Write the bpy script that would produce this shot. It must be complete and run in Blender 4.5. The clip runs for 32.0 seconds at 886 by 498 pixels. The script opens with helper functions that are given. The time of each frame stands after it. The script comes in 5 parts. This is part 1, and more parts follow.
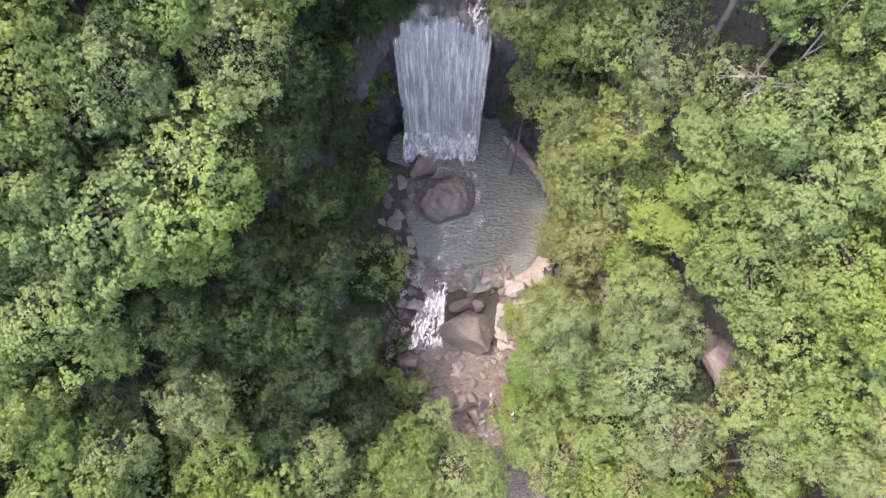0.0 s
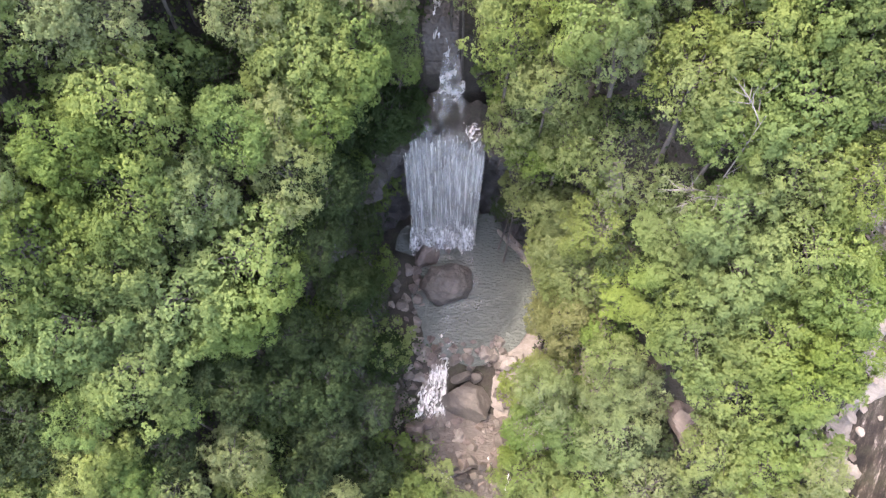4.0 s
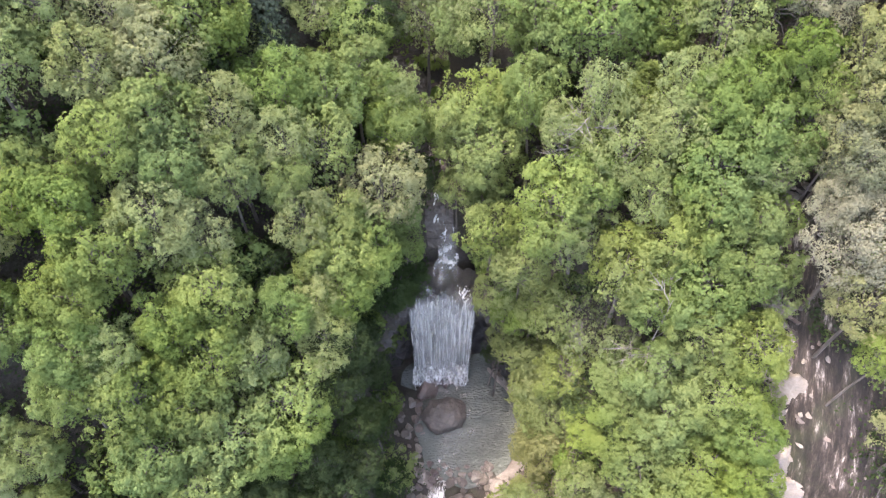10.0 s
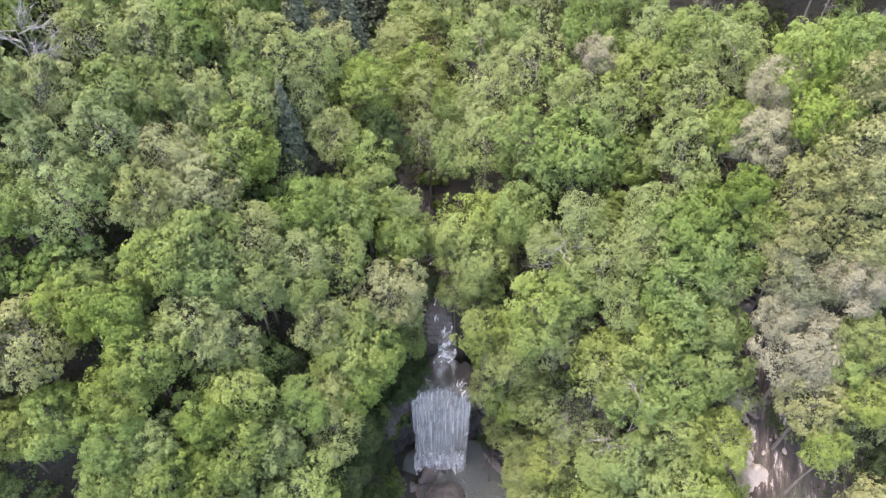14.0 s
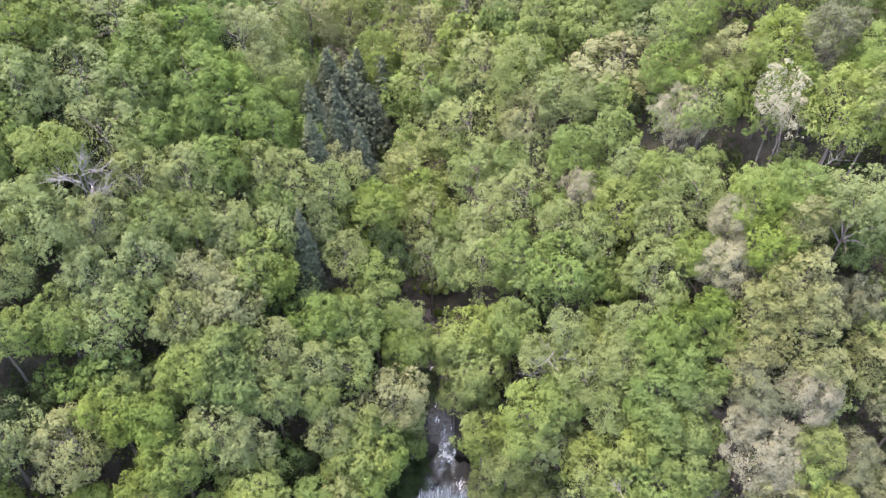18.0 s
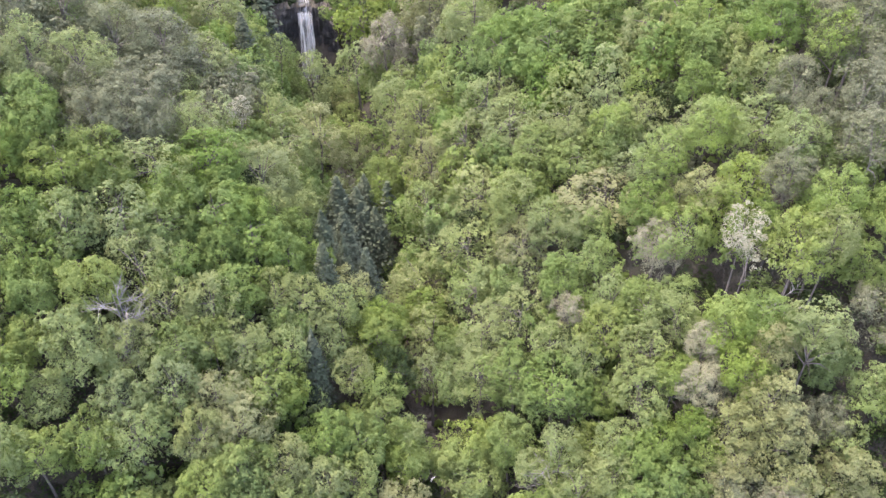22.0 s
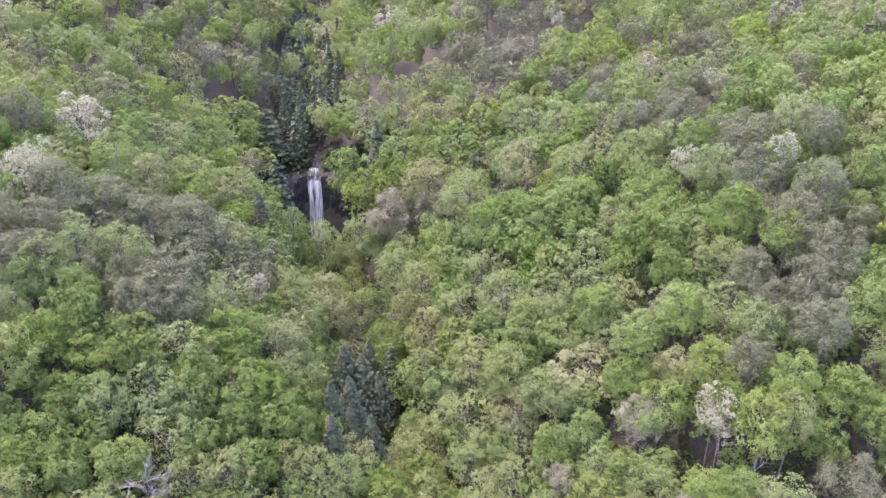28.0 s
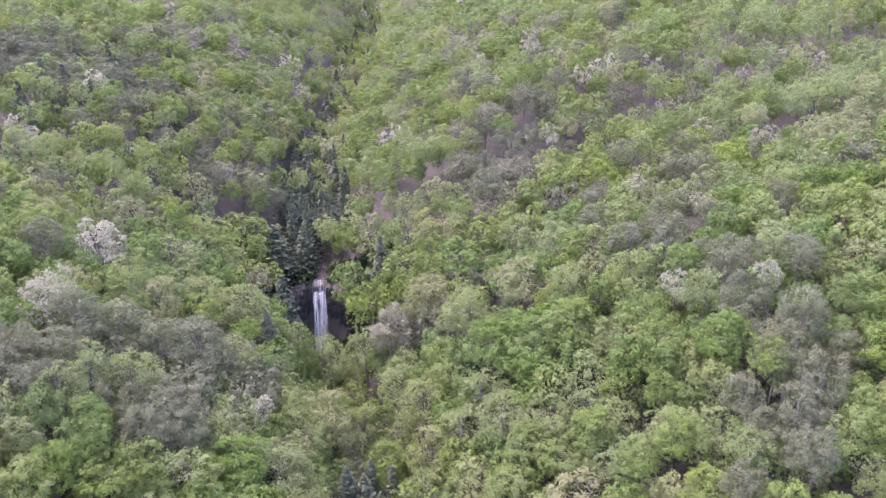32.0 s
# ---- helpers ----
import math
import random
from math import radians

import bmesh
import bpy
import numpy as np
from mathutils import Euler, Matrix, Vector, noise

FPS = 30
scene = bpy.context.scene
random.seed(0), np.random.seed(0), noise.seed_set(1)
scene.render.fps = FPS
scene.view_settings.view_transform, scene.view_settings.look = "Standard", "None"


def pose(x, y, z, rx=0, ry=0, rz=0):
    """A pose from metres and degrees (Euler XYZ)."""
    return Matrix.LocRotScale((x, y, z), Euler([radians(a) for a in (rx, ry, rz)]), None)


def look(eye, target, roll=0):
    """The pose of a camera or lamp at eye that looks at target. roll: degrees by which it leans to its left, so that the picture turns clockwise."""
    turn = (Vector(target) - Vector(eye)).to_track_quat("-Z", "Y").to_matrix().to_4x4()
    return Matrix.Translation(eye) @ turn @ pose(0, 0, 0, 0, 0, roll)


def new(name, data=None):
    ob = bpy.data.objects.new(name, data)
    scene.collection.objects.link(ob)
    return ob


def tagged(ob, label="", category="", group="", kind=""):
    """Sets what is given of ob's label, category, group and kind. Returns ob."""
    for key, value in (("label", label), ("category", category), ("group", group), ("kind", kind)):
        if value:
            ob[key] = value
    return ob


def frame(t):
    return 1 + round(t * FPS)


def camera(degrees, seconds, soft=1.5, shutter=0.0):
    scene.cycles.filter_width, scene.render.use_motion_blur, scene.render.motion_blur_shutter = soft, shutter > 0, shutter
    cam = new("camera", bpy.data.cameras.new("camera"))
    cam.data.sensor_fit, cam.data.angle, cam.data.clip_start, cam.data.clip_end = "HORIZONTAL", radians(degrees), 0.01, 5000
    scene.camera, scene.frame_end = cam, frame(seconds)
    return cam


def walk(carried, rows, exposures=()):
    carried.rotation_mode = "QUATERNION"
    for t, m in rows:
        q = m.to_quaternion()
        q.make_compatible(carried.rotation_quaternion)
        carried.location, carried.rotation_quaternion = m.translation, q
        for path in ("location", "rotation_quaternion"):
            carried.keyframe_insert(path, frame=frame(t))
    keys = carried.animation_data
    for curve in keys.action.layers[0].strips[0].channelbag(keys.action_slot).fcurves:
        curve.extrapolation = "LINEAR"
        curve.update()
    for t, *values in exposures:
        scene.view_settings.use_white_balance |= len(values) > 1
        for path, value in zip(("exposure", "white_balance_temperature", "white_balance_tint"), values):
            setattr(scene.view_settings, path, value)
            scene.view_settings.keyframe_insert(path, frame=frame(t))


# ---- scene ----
cam = camera(63.77, 32.0, soft=1.35)

# seconds, x, y, z, tilt from straight down, roll, heading
PATH = [
    (0.0, 0.17, 0.16, 54.19, 18.51, -0.20, 0.18),
    (1.5, -0.05, -0.95, 56.89, 20.77, -0.13, -0.08),
    (3.0, -0.15, -1.99, 59.91, 23.29, -0.07, -0.23),
    (4.5, -0.16, -3.00, 63.12, 25.85, -0.04, -0.28),
    (6.0, -0.11, -3.97, 66.40, 28.32, -0.02, -0.27),
    (7.5, -0.03, -4.91, 69.67, 30.66, -0.00, -0.21),
    (9.0, 0.08, -5.84, 72.87, 32.90, 0.01, -0.13),
    (10.5, 0.18, -6.78, 75.95, 35.09, 0.03, -0.03),
    (12.0, 0.27, -7.72, 78.90, 37.29, 0.04, 0.06),
    (13.5, 0.34, -8.69, 81.70, 39.55, 0.06, 0.14),
    (15.0, 0.37, -9.68, 84.36, 41.94, 0.08, 0.19),
    (16.5, 0.38, -10.70, 86.89, 44.46, 0.10, 0.22),
    (18.0, 0.35, -11.75, 89.31, 47.12, 0.12, 0.22),
    (19.5, 0.29, -12.84, 91.64, 49.88, 0.14, 0.19),
    (21.0, 0.20, -13.95, 93.92, 52.70, 0.16, 0.14),
    (22.5, 0.11, -15.08, 96.15, 55.51, 0.16, 0.07),
    (24.0, 0.01, -16.22, 98.35, 58.25, 0.15, -0.00),
    (25.5, -0.07, -17.34, 100.54, 60.87, 0.12, -0.07),
    (27.0, -0.12, -18.43, 102.72, 63.37, 0.06, -0.12),
    (28.5, -0.10, -19.44, 104.86, 65.82, -0.04, -0.13),
    (30.0, 0.00, -20.35, 106.94, 68.37, -0.18, -0.08),
    (31.0, 0.13, -20.88, 108.27, 70.25, -0.30, 0.01),
    (32.0, 0.33, -21.33, 109.53, 72.43, -0.45, 0.13),
]
walk(cam, [(t, pose(x, y, z, rx, 0, rz) @ pose(0, 0, 0, 0, 0, roll)) for t, x, y, z, rx, roll, rz in PATH],
     exposures=[(0.0, 3.7, 6600, 21), (10.0, 3.74, 6750, 20), (23.0, 3.65, 6600, 23), (32.0, 3.53, 6080, 40)])

# ---- daylight ----
SUN_TURN, SUN_HEIGHT = radians(-76), radians(71)      # compass turn from +y, height over the horizon
world = bpy.data.worlds.new("world")
scene.world = world
world.use_nodes = True
wn = world.node_tree.nodes
sky = wn.new("ShaderNodeTexSky")
sky.sky_type, sky.sun_disc, sky.sun_elevation, sky.sun_rotation = "NISHITA", False, SUN_HEIGHT, SUN_TURN
sky.dust_density = 3.0
world.node_tree.links.new(sky.outputs[0], wn["Background"].inputs[0])
wn["Background"].inputs[1].default_value = 0.15
sun = new("sun", bpy.data.lights.new("sun", "SUN"))
sun.data.energy, sun.data.angle, sun.data.color = 0.5, radians(2.0), (1.0, 0.94, 0.83)
sun_way = Vector((math.sin(SUN_TURN) * math.cos(SUN_HEIGHT), math.cos(SUN_TURN) * math.cos(SUN_HEIGHT), math.sin(SUN_HEIGHT)))
sun.matrix_basis = look(sun_way * 300, (0, 0, 0))


# ---- materials ----
def material(name, rough=0.8, metal=0.0):
    m = bpy.data.materials.new(name)
    m.use_nodes = True
    n = m.node_tree.nodes["Principled BSDF"]
    n.inputs["Roughness"].default_value, n.inputs["Metallic"].default_value = rough, metal
    return m, m.node_tree, n


def node(tree, kind, **values):
    n = tree.nodes.new(kind)
    for key, value in values.items():
        n.inputs[key.replace("_", " ")].default_value = value
    return n


def ramp(tree, source, stops):
    r = tree.nodes.new("ShaderNodeValToRGB")
    while len(r.color_ramp.elements) < len(stops):
        r.color_ramp.elements.new(0.5)
    for e, (at, colour) in zip(r.color_ramp.elements, stops):
        e.position, e.color = at, (*colour, 1)
    tree.links.new(source, r.inputs[0])
    return r.outputs[0]


def mixed(tree, fac, a, b, blend="MIX"):
    m = tree.nodes.new("ShaderNodeMix")
    m.data_type, m.blend_type = "RGBA", blend
    for socket, value in ((m.inputs[0], fac), (m.inputs[6], a), (m.inputs[7], b)):
        if hasattr(value, "is_linked"):
            tree.links.new(value, socket)
        elif isinstance(value, tuple):
            socket.default_value = (*value, 1)
        else:
            socket.default_value = value
    return m.outputs[2]


def grain(tree, scale, detail=4.0, rough=0.6, stretch=(1, 1, 1)):
    geo = tree.nodes.new("ShaderNodeNewGeometry")
    mp = tree.nodes.new("ShaderNodeMapping")
    mp.inputs["Scale"].default_value = stretch
    tree.links.new(geo.outputs["Position"], mp.inputs[0])
    n = node(tree, "ShaderNodeTexNoise", Scale=scale, Detail=detail, Roughness=rough)
    tree.links.new(mp.outputs[0], n.inputs["Vector"])
    return n.outputs[0]


def bump(tree, shader, height, strength, distance):
    b = node(tree, "ShaderNodeBump", Strength=strength, Distance=distance)
    tree.links.new(height, b.inputs["Height"])
    tree.links.new(b.outputs[0], shader.inputs["Normal"])


def leaf_material(name, dark, light, spread=0.5, see_through=0.58):
    """Leaves: colour by leaf, by tree and by patches some metres wide; part of the light goes through."""
    m, tree, n = material(name, 0.7)
    geo, info = tree.nodes.new("ShaderNodeNewGeometry"), tree.nodes.new("ShaderNodeObjectInfo")
    leaf = mixed(tree, geo.outputs["Random Per Island"], tuple(0.72 * a + 0.28 * b for a, b in zip(dark, light)), tuple(0.28 * a + 0.72 * b for a, b in zip(dark, light)))
    hue = node(tree, "ShaderNodeHueSaturation")
    tint = node(tree, "ShaderNodeMapRange")
    tree.links.new(info.outputs["Random"], tint.inputs[0])
    tint.inputs[3].default_value, tint.inputs[4].default_value = 0.5 - 0.02 * spread, 0.5 + 0.022 * spread
    tree.links.new(tint.outputs[0], hue.inputs["Hue"])
    val = node(tree, "ShaderNodeMapRange")
    tree.links.new(grain(tree, 0.16, 2.0), val.inputs[0])
    val.inputs[1].default_value, val.inputs[2].default_value = 0.3, 0.7
    val.inputs[3].default_value, val.inputs[4].default_value = 1 - 0.22 * spread, 1 + 0.22 * spread
    tree.links.new(val.outputs[0], hue.inputs["Value"])
    sat = node(tree, "ShaderNodeMapRange")
    tree.links.new(grain(tree, 0.09, 1.0), sat.inputs[0])
    sat.inputs[1].default_value, sat.inputs[2].default_value = 0.3, 0.7
    sat.inputs[3].default_value, sat.inputs[4].default_value = 0.85, 1.06
    tree.links.new(sat.outputs[0], hue.inputs["Saturation"])
    tree.links.new(leaf, hue.inputs["Color"])
    tree.links.new(hue.outputs[0], n.inputs["Base Color"])
    n.inputs["Specular IOR Level"].default_value = 0.15
    back = tree.nodes.new("ShaderNodeBsdfTranslucent")
    tree.links.new(hue.outputs[0], back.inputs[0])
    both = tree.nodes.new("ShaderNodeMixShader")
    both.inputs[0].default_value = see_through
    tree.links.new(n.outputs[0], both.inputs[1])
    tree.links.new(back.outputs[0], both.inputs[2])
    tree.links.new(both.outputs[0], tree.nodes["Material Output"].inputs[0])
    return m


LEAF = {
    "green": leaf_material("leaf green", (0.09, 0.131, 0.033), (0.15, 0.2, 0.05)),
    "yellow": leaf_material("leaf yellow green", (0.124, 0.163, 0.04), (0.18, 0.224, 0.057), 0.45),
    "pale": leaf_material("leaf pale green", (0.136, 0.167, 0.059), (0.19, 0.226, 0.081)),
    # deep: green darkened so the leaf colour itself carries the gorge's shade
    "deep": leaf_material("leaf green with shade in it", (0.026, 0.042, 0.014), (0.052, 0.077, 0.024)),
    "tan": leaf_material("leaf tan green", (0.15, 0.163, 0.066), (0.215, 0.226, 0.098), 0.35),
    "bud": leaf_material("budding twigs", (0.124, 0.122, 0.073), (0.174, 0.168, 0.102), 0.4, 0.35),
    "grey": leaf_material("grey green needles", (0.076, 0.084, 0.043), (0.11, 0.118, 0.061), 0.35, 0.35),
    "white": leaf_material("white blossom", (0.23, 0.23, 0.15), (0.31, 0.305, 0.21), 0.3),
    "fir": leaf_material("dark needles", (0.036, 0.046, 0.025), (0.064, 0.077, 0.043), 0.35, 0.2),
}


def bark_material(name, dark, light):
    m, tree, n = material(name, 0.9)
    g = grain(tree, 3.0, 6.0, 0.65, (1, 1, 0.25))
    tree.links.new(ramp(tree, g, [(0.3, dark), (0.7, light)]), n.inputs["Base Color"])
    bump(tree, n, g, 0.6, 0.05)
    return m


BARK = bark_material("bark", (0.035, 0.03, 0.024), (0.12, 0.1, 0.082))
BLEACHED = bark_material("bleached wood", (0.09, 0.084, 0.072), (0.2, 0.185, 0.16))

m, tree, n = material("forest soil", 0.95)
g1, g2 = grain(tree, 0.7, 6.0, 0.7), grain(tree, 6.0, 5.0, 0.7)
soil = ramp(tree, g1, [(0.3, (0.012, 0.011, 0.008)), (0.5, (0.03, 0.025, 0.018)), (0.62, (0.028, 0.036, 0.013)), (0.75, (0.052, 0.043, 0.032))])
tree.links.new(mixed(tree, 0.55, soil, ramp(tree, g2, [(0.3, (0.014, 0.012, 0.008)), (0.7, (0.07, 0.057, 0.043))])), n.inputs["Base Color"])
bump(tree, n, g2, 0.9, 0.2)
SOIL = m


def rock_material(name, tones, rough=0.85, wet=False):
    m, tree, n = material(name, rough)
    g1 = grain(tree, 0.45, 6.0, 0.65, (1, 1, 2.2))
    g2 = grain(tree, 4.0, 6.0, 0.7, (1, 1, 3.0))
    base = ramp(tree, g1, [(0.28 + 0.44 * i / (len(tones) - 1), c) for i, c in enumerate(tones)])
    tree.links.new(mixed(tree, 0.4, base, ramp(tree, g2, [(0.3, tones[0]), (0.7, tones[-1])])), n.inputs["Base Color"])
    if wet:
        r = node(tree, "ShaderNodeMapRange")
        tree.links.new(g1, r.inputs[0])
        r.inputs[1].default_value, r.inputs[2].default_value = 0.35, 0.65
        r.inputs[3].default_value, r.inputs[4].default_value = 0.35, rough
        tree.links.new(r.outputs[0], n.inputs["Roughness"])
    bump(tree, n, g2, 0.7, 0.12)
    return m


CLIFF = rock_material("cliff rock", [(0.018, 0.016, 0.015), (0.036, 0.032, 0.028), (0.078, 0.067, 0.058)])
BOULDER = rock_material("boulder rock", [(0.04, 0.035, 0.029), (0.085, 0.072, 0.058), (0.15, 0.128, 0.104)])
WET_ROCK = rock_material("wet rock", [(0.04, 0.03, 0.024), (0.085, 0.065, 0.052), (0.17, 0.135, 0.11)], 0.75, True)
SAND = rock_material("sandstone shore", [(0.1, 0.084, 0.069), (0.165, 0.142, 0.118), (0.27, 0.238, 0.202)])

LEDGE = rock_material("ledge rock", [(0.1, 0.084, 0.068), (0.17, 0.147, 0.122), (0.28, 0.245, 0.205)])

m, tree, n = material("slope rock", 0.75)
g1, g2, g3 = grain(tree, 1.0, 6.0, 0.7, (0.7, 0.14, 0.3)), grain(tree, 1.0, 5.0, 0.75, (2.6, 0.15, 0.6)), grain(tree, 0.35, 3.0)
base = ramp(tree, g1, [(0.38, (0.012, 0.01, 0.008)), (0.5, (0.034, 0.026, 0.02)), (0.62, (0.075, 0.058, 0.046))])
base = mixed(tree, 0.7, base, ramp(tree, g2, [(0.42, (0.01, 0.008, 0.007)), (0.53, (0.035, 0.027, 0.021)), (0.6, (0.1, 0.08, 0.066)), (0.66, (0.38, 0.335, 0.29))]))
tree.links.new(mixed(tree, ramp(tree, g3, [(0.52, (0, 0, 0)), (0.68, (0.4, 0.4, 0.4))]), base, (0.04, 0.045, 0.02)), n.inputs["Base Color"])
n.inputs["Specular IOR Level"].default_value = 0.25
bump(tree, n, g2, 1.0, 0.25)
SLOPE_ROCK = m


# ---- the lie of the land ----
def smooth_steps(y, stops):
    """A line through (y, value) stops, rounded at the stops."""
    ys, vs = zip(*stops)
    return sum(np.interp(y + o, ys, vs) for o in (-3, -1.5, 0, 1.5, 3)) / 5


SIDE = [(-400, -60), (-60, -38), (0, -12), (5, -8), (12, 1), (20, 9), (30, 18), (45, 27.5), (60, 30), (130, 34), (150, 46), (200, 58),
        (300, 78), (450, 104), (700, 132), (4000, 150)]
BED = [(-400, -60), (-60, -16), (-10, -6.0), (0, -3.8), (5.2, -2.9), (6.2, -1.7), (10.4, -1.6), (14.3, -0.75), (15.9, 0.03), (17.2, -0.25), (19, -0.6), (31.2, -0.6), (31.6, 18.6), (32.0, 20.4),
       (33, 22.8), (37, 24.6), (38.6, 26.5), (60, 29.5), (137.5, 33.5), (138.2, 49.5), (160, 54), (200, 60), (300, 78), (450, 104), (700, 132), (4000, 150)]
COURSE = [(-400, 60), (-60, 16), (-15, 8), (2, 4.6), (6.5, 1.6), (11, 1.0), (16, 2.2), (21, 2.2), (25, 0.8), (32, 0.2), (38, -0.6), (60, -6.5), (140, -30), (200, -38),
          (4000, -60)]


def stream_x(y):
    return smooth_steps(y, COURSE)


def bed_z(y):
    ys, vs = zip(*BED)
    return np.interp(y, ys, vs)


def wave(x, y, size, seed):
    """A cheap rolling noise, -1 to 1."""
    a = seed * 1.7
    return (np.sin(x / size + a + 1.3 * np.sin(y / size * 0.7 + a)) + np.sin(y / size * 1.1 - a + 1.1 * np.sin(x / size * 0.8 - a * 2))
            + 0.5 * np.sin((x + y) / size * 1.9 + a * 3)) / 2.5


def ground(x, y):
    d = np.abs(x - stream_x(y))
    half = np.interp(y, [-60, 0, 6, 11, 16, 20, 31, 32.5, 40, 122, 130, 137.5, 139, 4000], [2.5, 3.2, 4.2, 4.4, 6.0, 7.0, 7.6, 1.8, 1.2, 1.8, 8.0, 9.0, 2.0, 2.0])
    side = smooth_steps(y, SIDE) + 60 * (1 - np.exp(-d / 55)) + 0.8 * wave(x, y, 6.0, 1) + 2.5 * wave(x, y, 25.0, 2) * np.clip(d / 40, 0, 1)
    t = np.clip((d - half) / np.interp(y, [-20, 8, 15, 20, 31, 33, 45, 70, 122, 132, 138, 145, 4000], [14, 8, 6, 2.6, 2.2, 3.0, 6, 12, 13, 5, 4, 12, 22]), 0, 1)
    t = t * t * (3 - 2 * t)
    bank = np.clip((-1.4 + 0.35 * np.sin(y * 1.1) - x) * 0.5, 0, 2.4) * np.clip(np.minimum(y - 12.5, 27 - y) / 2, 0, 1) * (y < 28)
    bed = bed_z(y) + 0.15 * np.clip(d - half, 0, 4) + bank + 0.06 * wave(x, y, 0.45, 5)
    return bed * (1 - t) + np.maximum(side, bed + 0.5) * t


CLIFF_AT, CLIFF_TOP = (0.3, 22.2), 16.5


def footing(x, y):
    """What a tree can root on: the ground, or the sod on the overhang's rim."""
    r, a = np.hypot(x - CLIFF_AT[0], y - CLIFF_AT[1]), np.degrees(np.arctan2(y - CLIFF_AT[1], x - CLIFF_AT[0]))
    side = np.abs((a - 95) / 83)
    rim = CLIFF_TOP - 9.0 * np.clip(side - 0.5, 0, 1) ** 1.3 + 0.4
    on = (r > 6.4) & (r < 9.3) & (side < 0.97) & (np.abs(x) > 3.4)
    return np.where(on, np.maximum(ground(x, y), rim), ground(x, y))


def sheet(name, xs, ys, height, mat):
    """One ground sheet over a grid of uneven steps."""
    gx, gy = np.meshgrid(xs, ys)
    gz = height(gx, gy)
    w, h = len(xs), len(ys)
    i = np.arange(w * h).reshape(h, w)
    quads = np.stack([i[:-1, :-1], i[:-1, 1:], i[1:, 1:], i[1:, :-1]], -1).reshape(-1, 4)
    return flat_mesh(name, np.stack([gx, gy, gz], -1).reshape(-1, 3), quads, mat, True)


def flat_mesh(name, verts, faces, mat, smooth=False):
    """A mesh from arrays: verts n x 3, faces n x 3 or n x 4."""
    verts, faces = np.asarray(verts, np.float32), np.asarray(faces, np.int32)
    me = bpy.data.meshes.new(name)
    me.vertices.add(len(verts))
    me.vertices.foreach_set("co", verts.ravel())
    k = faces.shape[1]
    me.loops.add(faces.size)
    me.loops.foreach_set("vertex_index", faces.ravel())
    me.polygons.add(len(faces))
    me.polygons.foreach_set("loop_start", np.arange(0, faces.size, k, dtype=np.int32))
    me.polygons.foreach_set("loop_total", np.full(len(faces), k, np.int32))
    me.polygons.foreach_set("use_smooth", np.full(len(faces), smooth, bool))
    me.update(calc_edges=True)
    me.materials.append(mat)
    return me


def part(name, me, parent=None, label=""):
    ob = new(name, me)
    ob.parent = parent
    return tagged(ob, label)


def graded(lo, hi, near_lo, near_hi, fine, growth):
    out, step = list(np.arange(near_lo, near_hi + fine / 2, fine)), fine
    while out[-1] < hi:
        step *= growth
        out.append(out[-1] + step)
    step = fine
    while out[0] > lo:
        step *= growth
        out.insert(0, out[0] - step)
    return np.array(out)


GX = graded(-3500, 3500, -16, 16, 0.5, 1.045)
GY = graded(-3500, 3800, -4, 42, 0.4, 1.035)
tagged(new("ground", sheet("ground", GX, GY, ground, SOIL)), "brown forest floor of soil and leaf litter on steep slopes", "ground", kind="structure")


# ---- water ----
def water_material(name, colour, ripple, size, rough=0.08):
    m, tree, n = material(name, rough)
    g1, g2 = grain(tree, size, 3.0, 0.5, (1, 1.8, 1)), grain(tree, size * 3.1, 2.0)
    tree.links.new(mixed(tree, g2, tuple(c * 0.6 for c in colour), colour), n.inputs["Base Color"])
    n.inputs["IOR"].default_value = 1.33
    bump(tree, n, g1, ripple, 0.25)
    return m


POOL = water_material("pool water", (0.11, 0.121, 0.102), 1.0, 2.6, 0.1)
CREEK = water_material("creek water", (0.105, 0.088, 0.073), 1.0, 3.0, 0.12)


def foam_material(name, streak, low, high, whiteness=0.8, thick=1.0):
    """White water: noise drawn out along the flow opens gaps in it."""
    m, tree, n = material(name, 0.85)
    g = grain(tree, 1.0, 5.0, 0.65, streak)
    tree.links.new(mixed(tree, g, (whiteness * 0.75, whiteness * 0.72, whiteness * 0.65), (whiteness, whiteness * 0.955, whiteness * 0.86)), n.inputs["Base Color"])
    n.inputs["Specular IOR Level"].default_value = 0.1
    a = node(tree, "ShaderNodeMapRange")
    tree.links.new(g, a.inputs[0])
    a.inputs[1].default_value, a.inputs[2].default_value, a.inputs[4].default_value = low, high, thick
    tree.links.new(a.outputs[0], n.inputs["Alpha"])
    bump(tree, n, g, 0.8, 0.2)
    return m


FALL = foam_material("falling water", (4.4, 2.0, 0.13), 0.36, 0.76, 0.62, 0.74)
FOAM = foam_material("foam", (2.8, 1.7, 2.0), 0.30, 0.66, 0.8)
SPRAY = foam_material("drifting foam", (1.6, 0.9, 1.0), 0.45, 1.05, 0.7)
FAR_WATER = foam_material("distant falling water", (2.6, 1.0, 0.12), 0.36, 0.7, 0.72, 0.8)
MIST = foam_material("thin foam", (1.2, 1.0, 1.0), 0.40, 0.85, 0.75)
TONGUE = foam_material("white water", (4.5, 1.1, 2.0), 0.36, 0.6, 0.8)
BURST = foam_material("splashing water", (2.2, 2.0, 0.9), 0.38, 0.7, 0.78, 0.9)


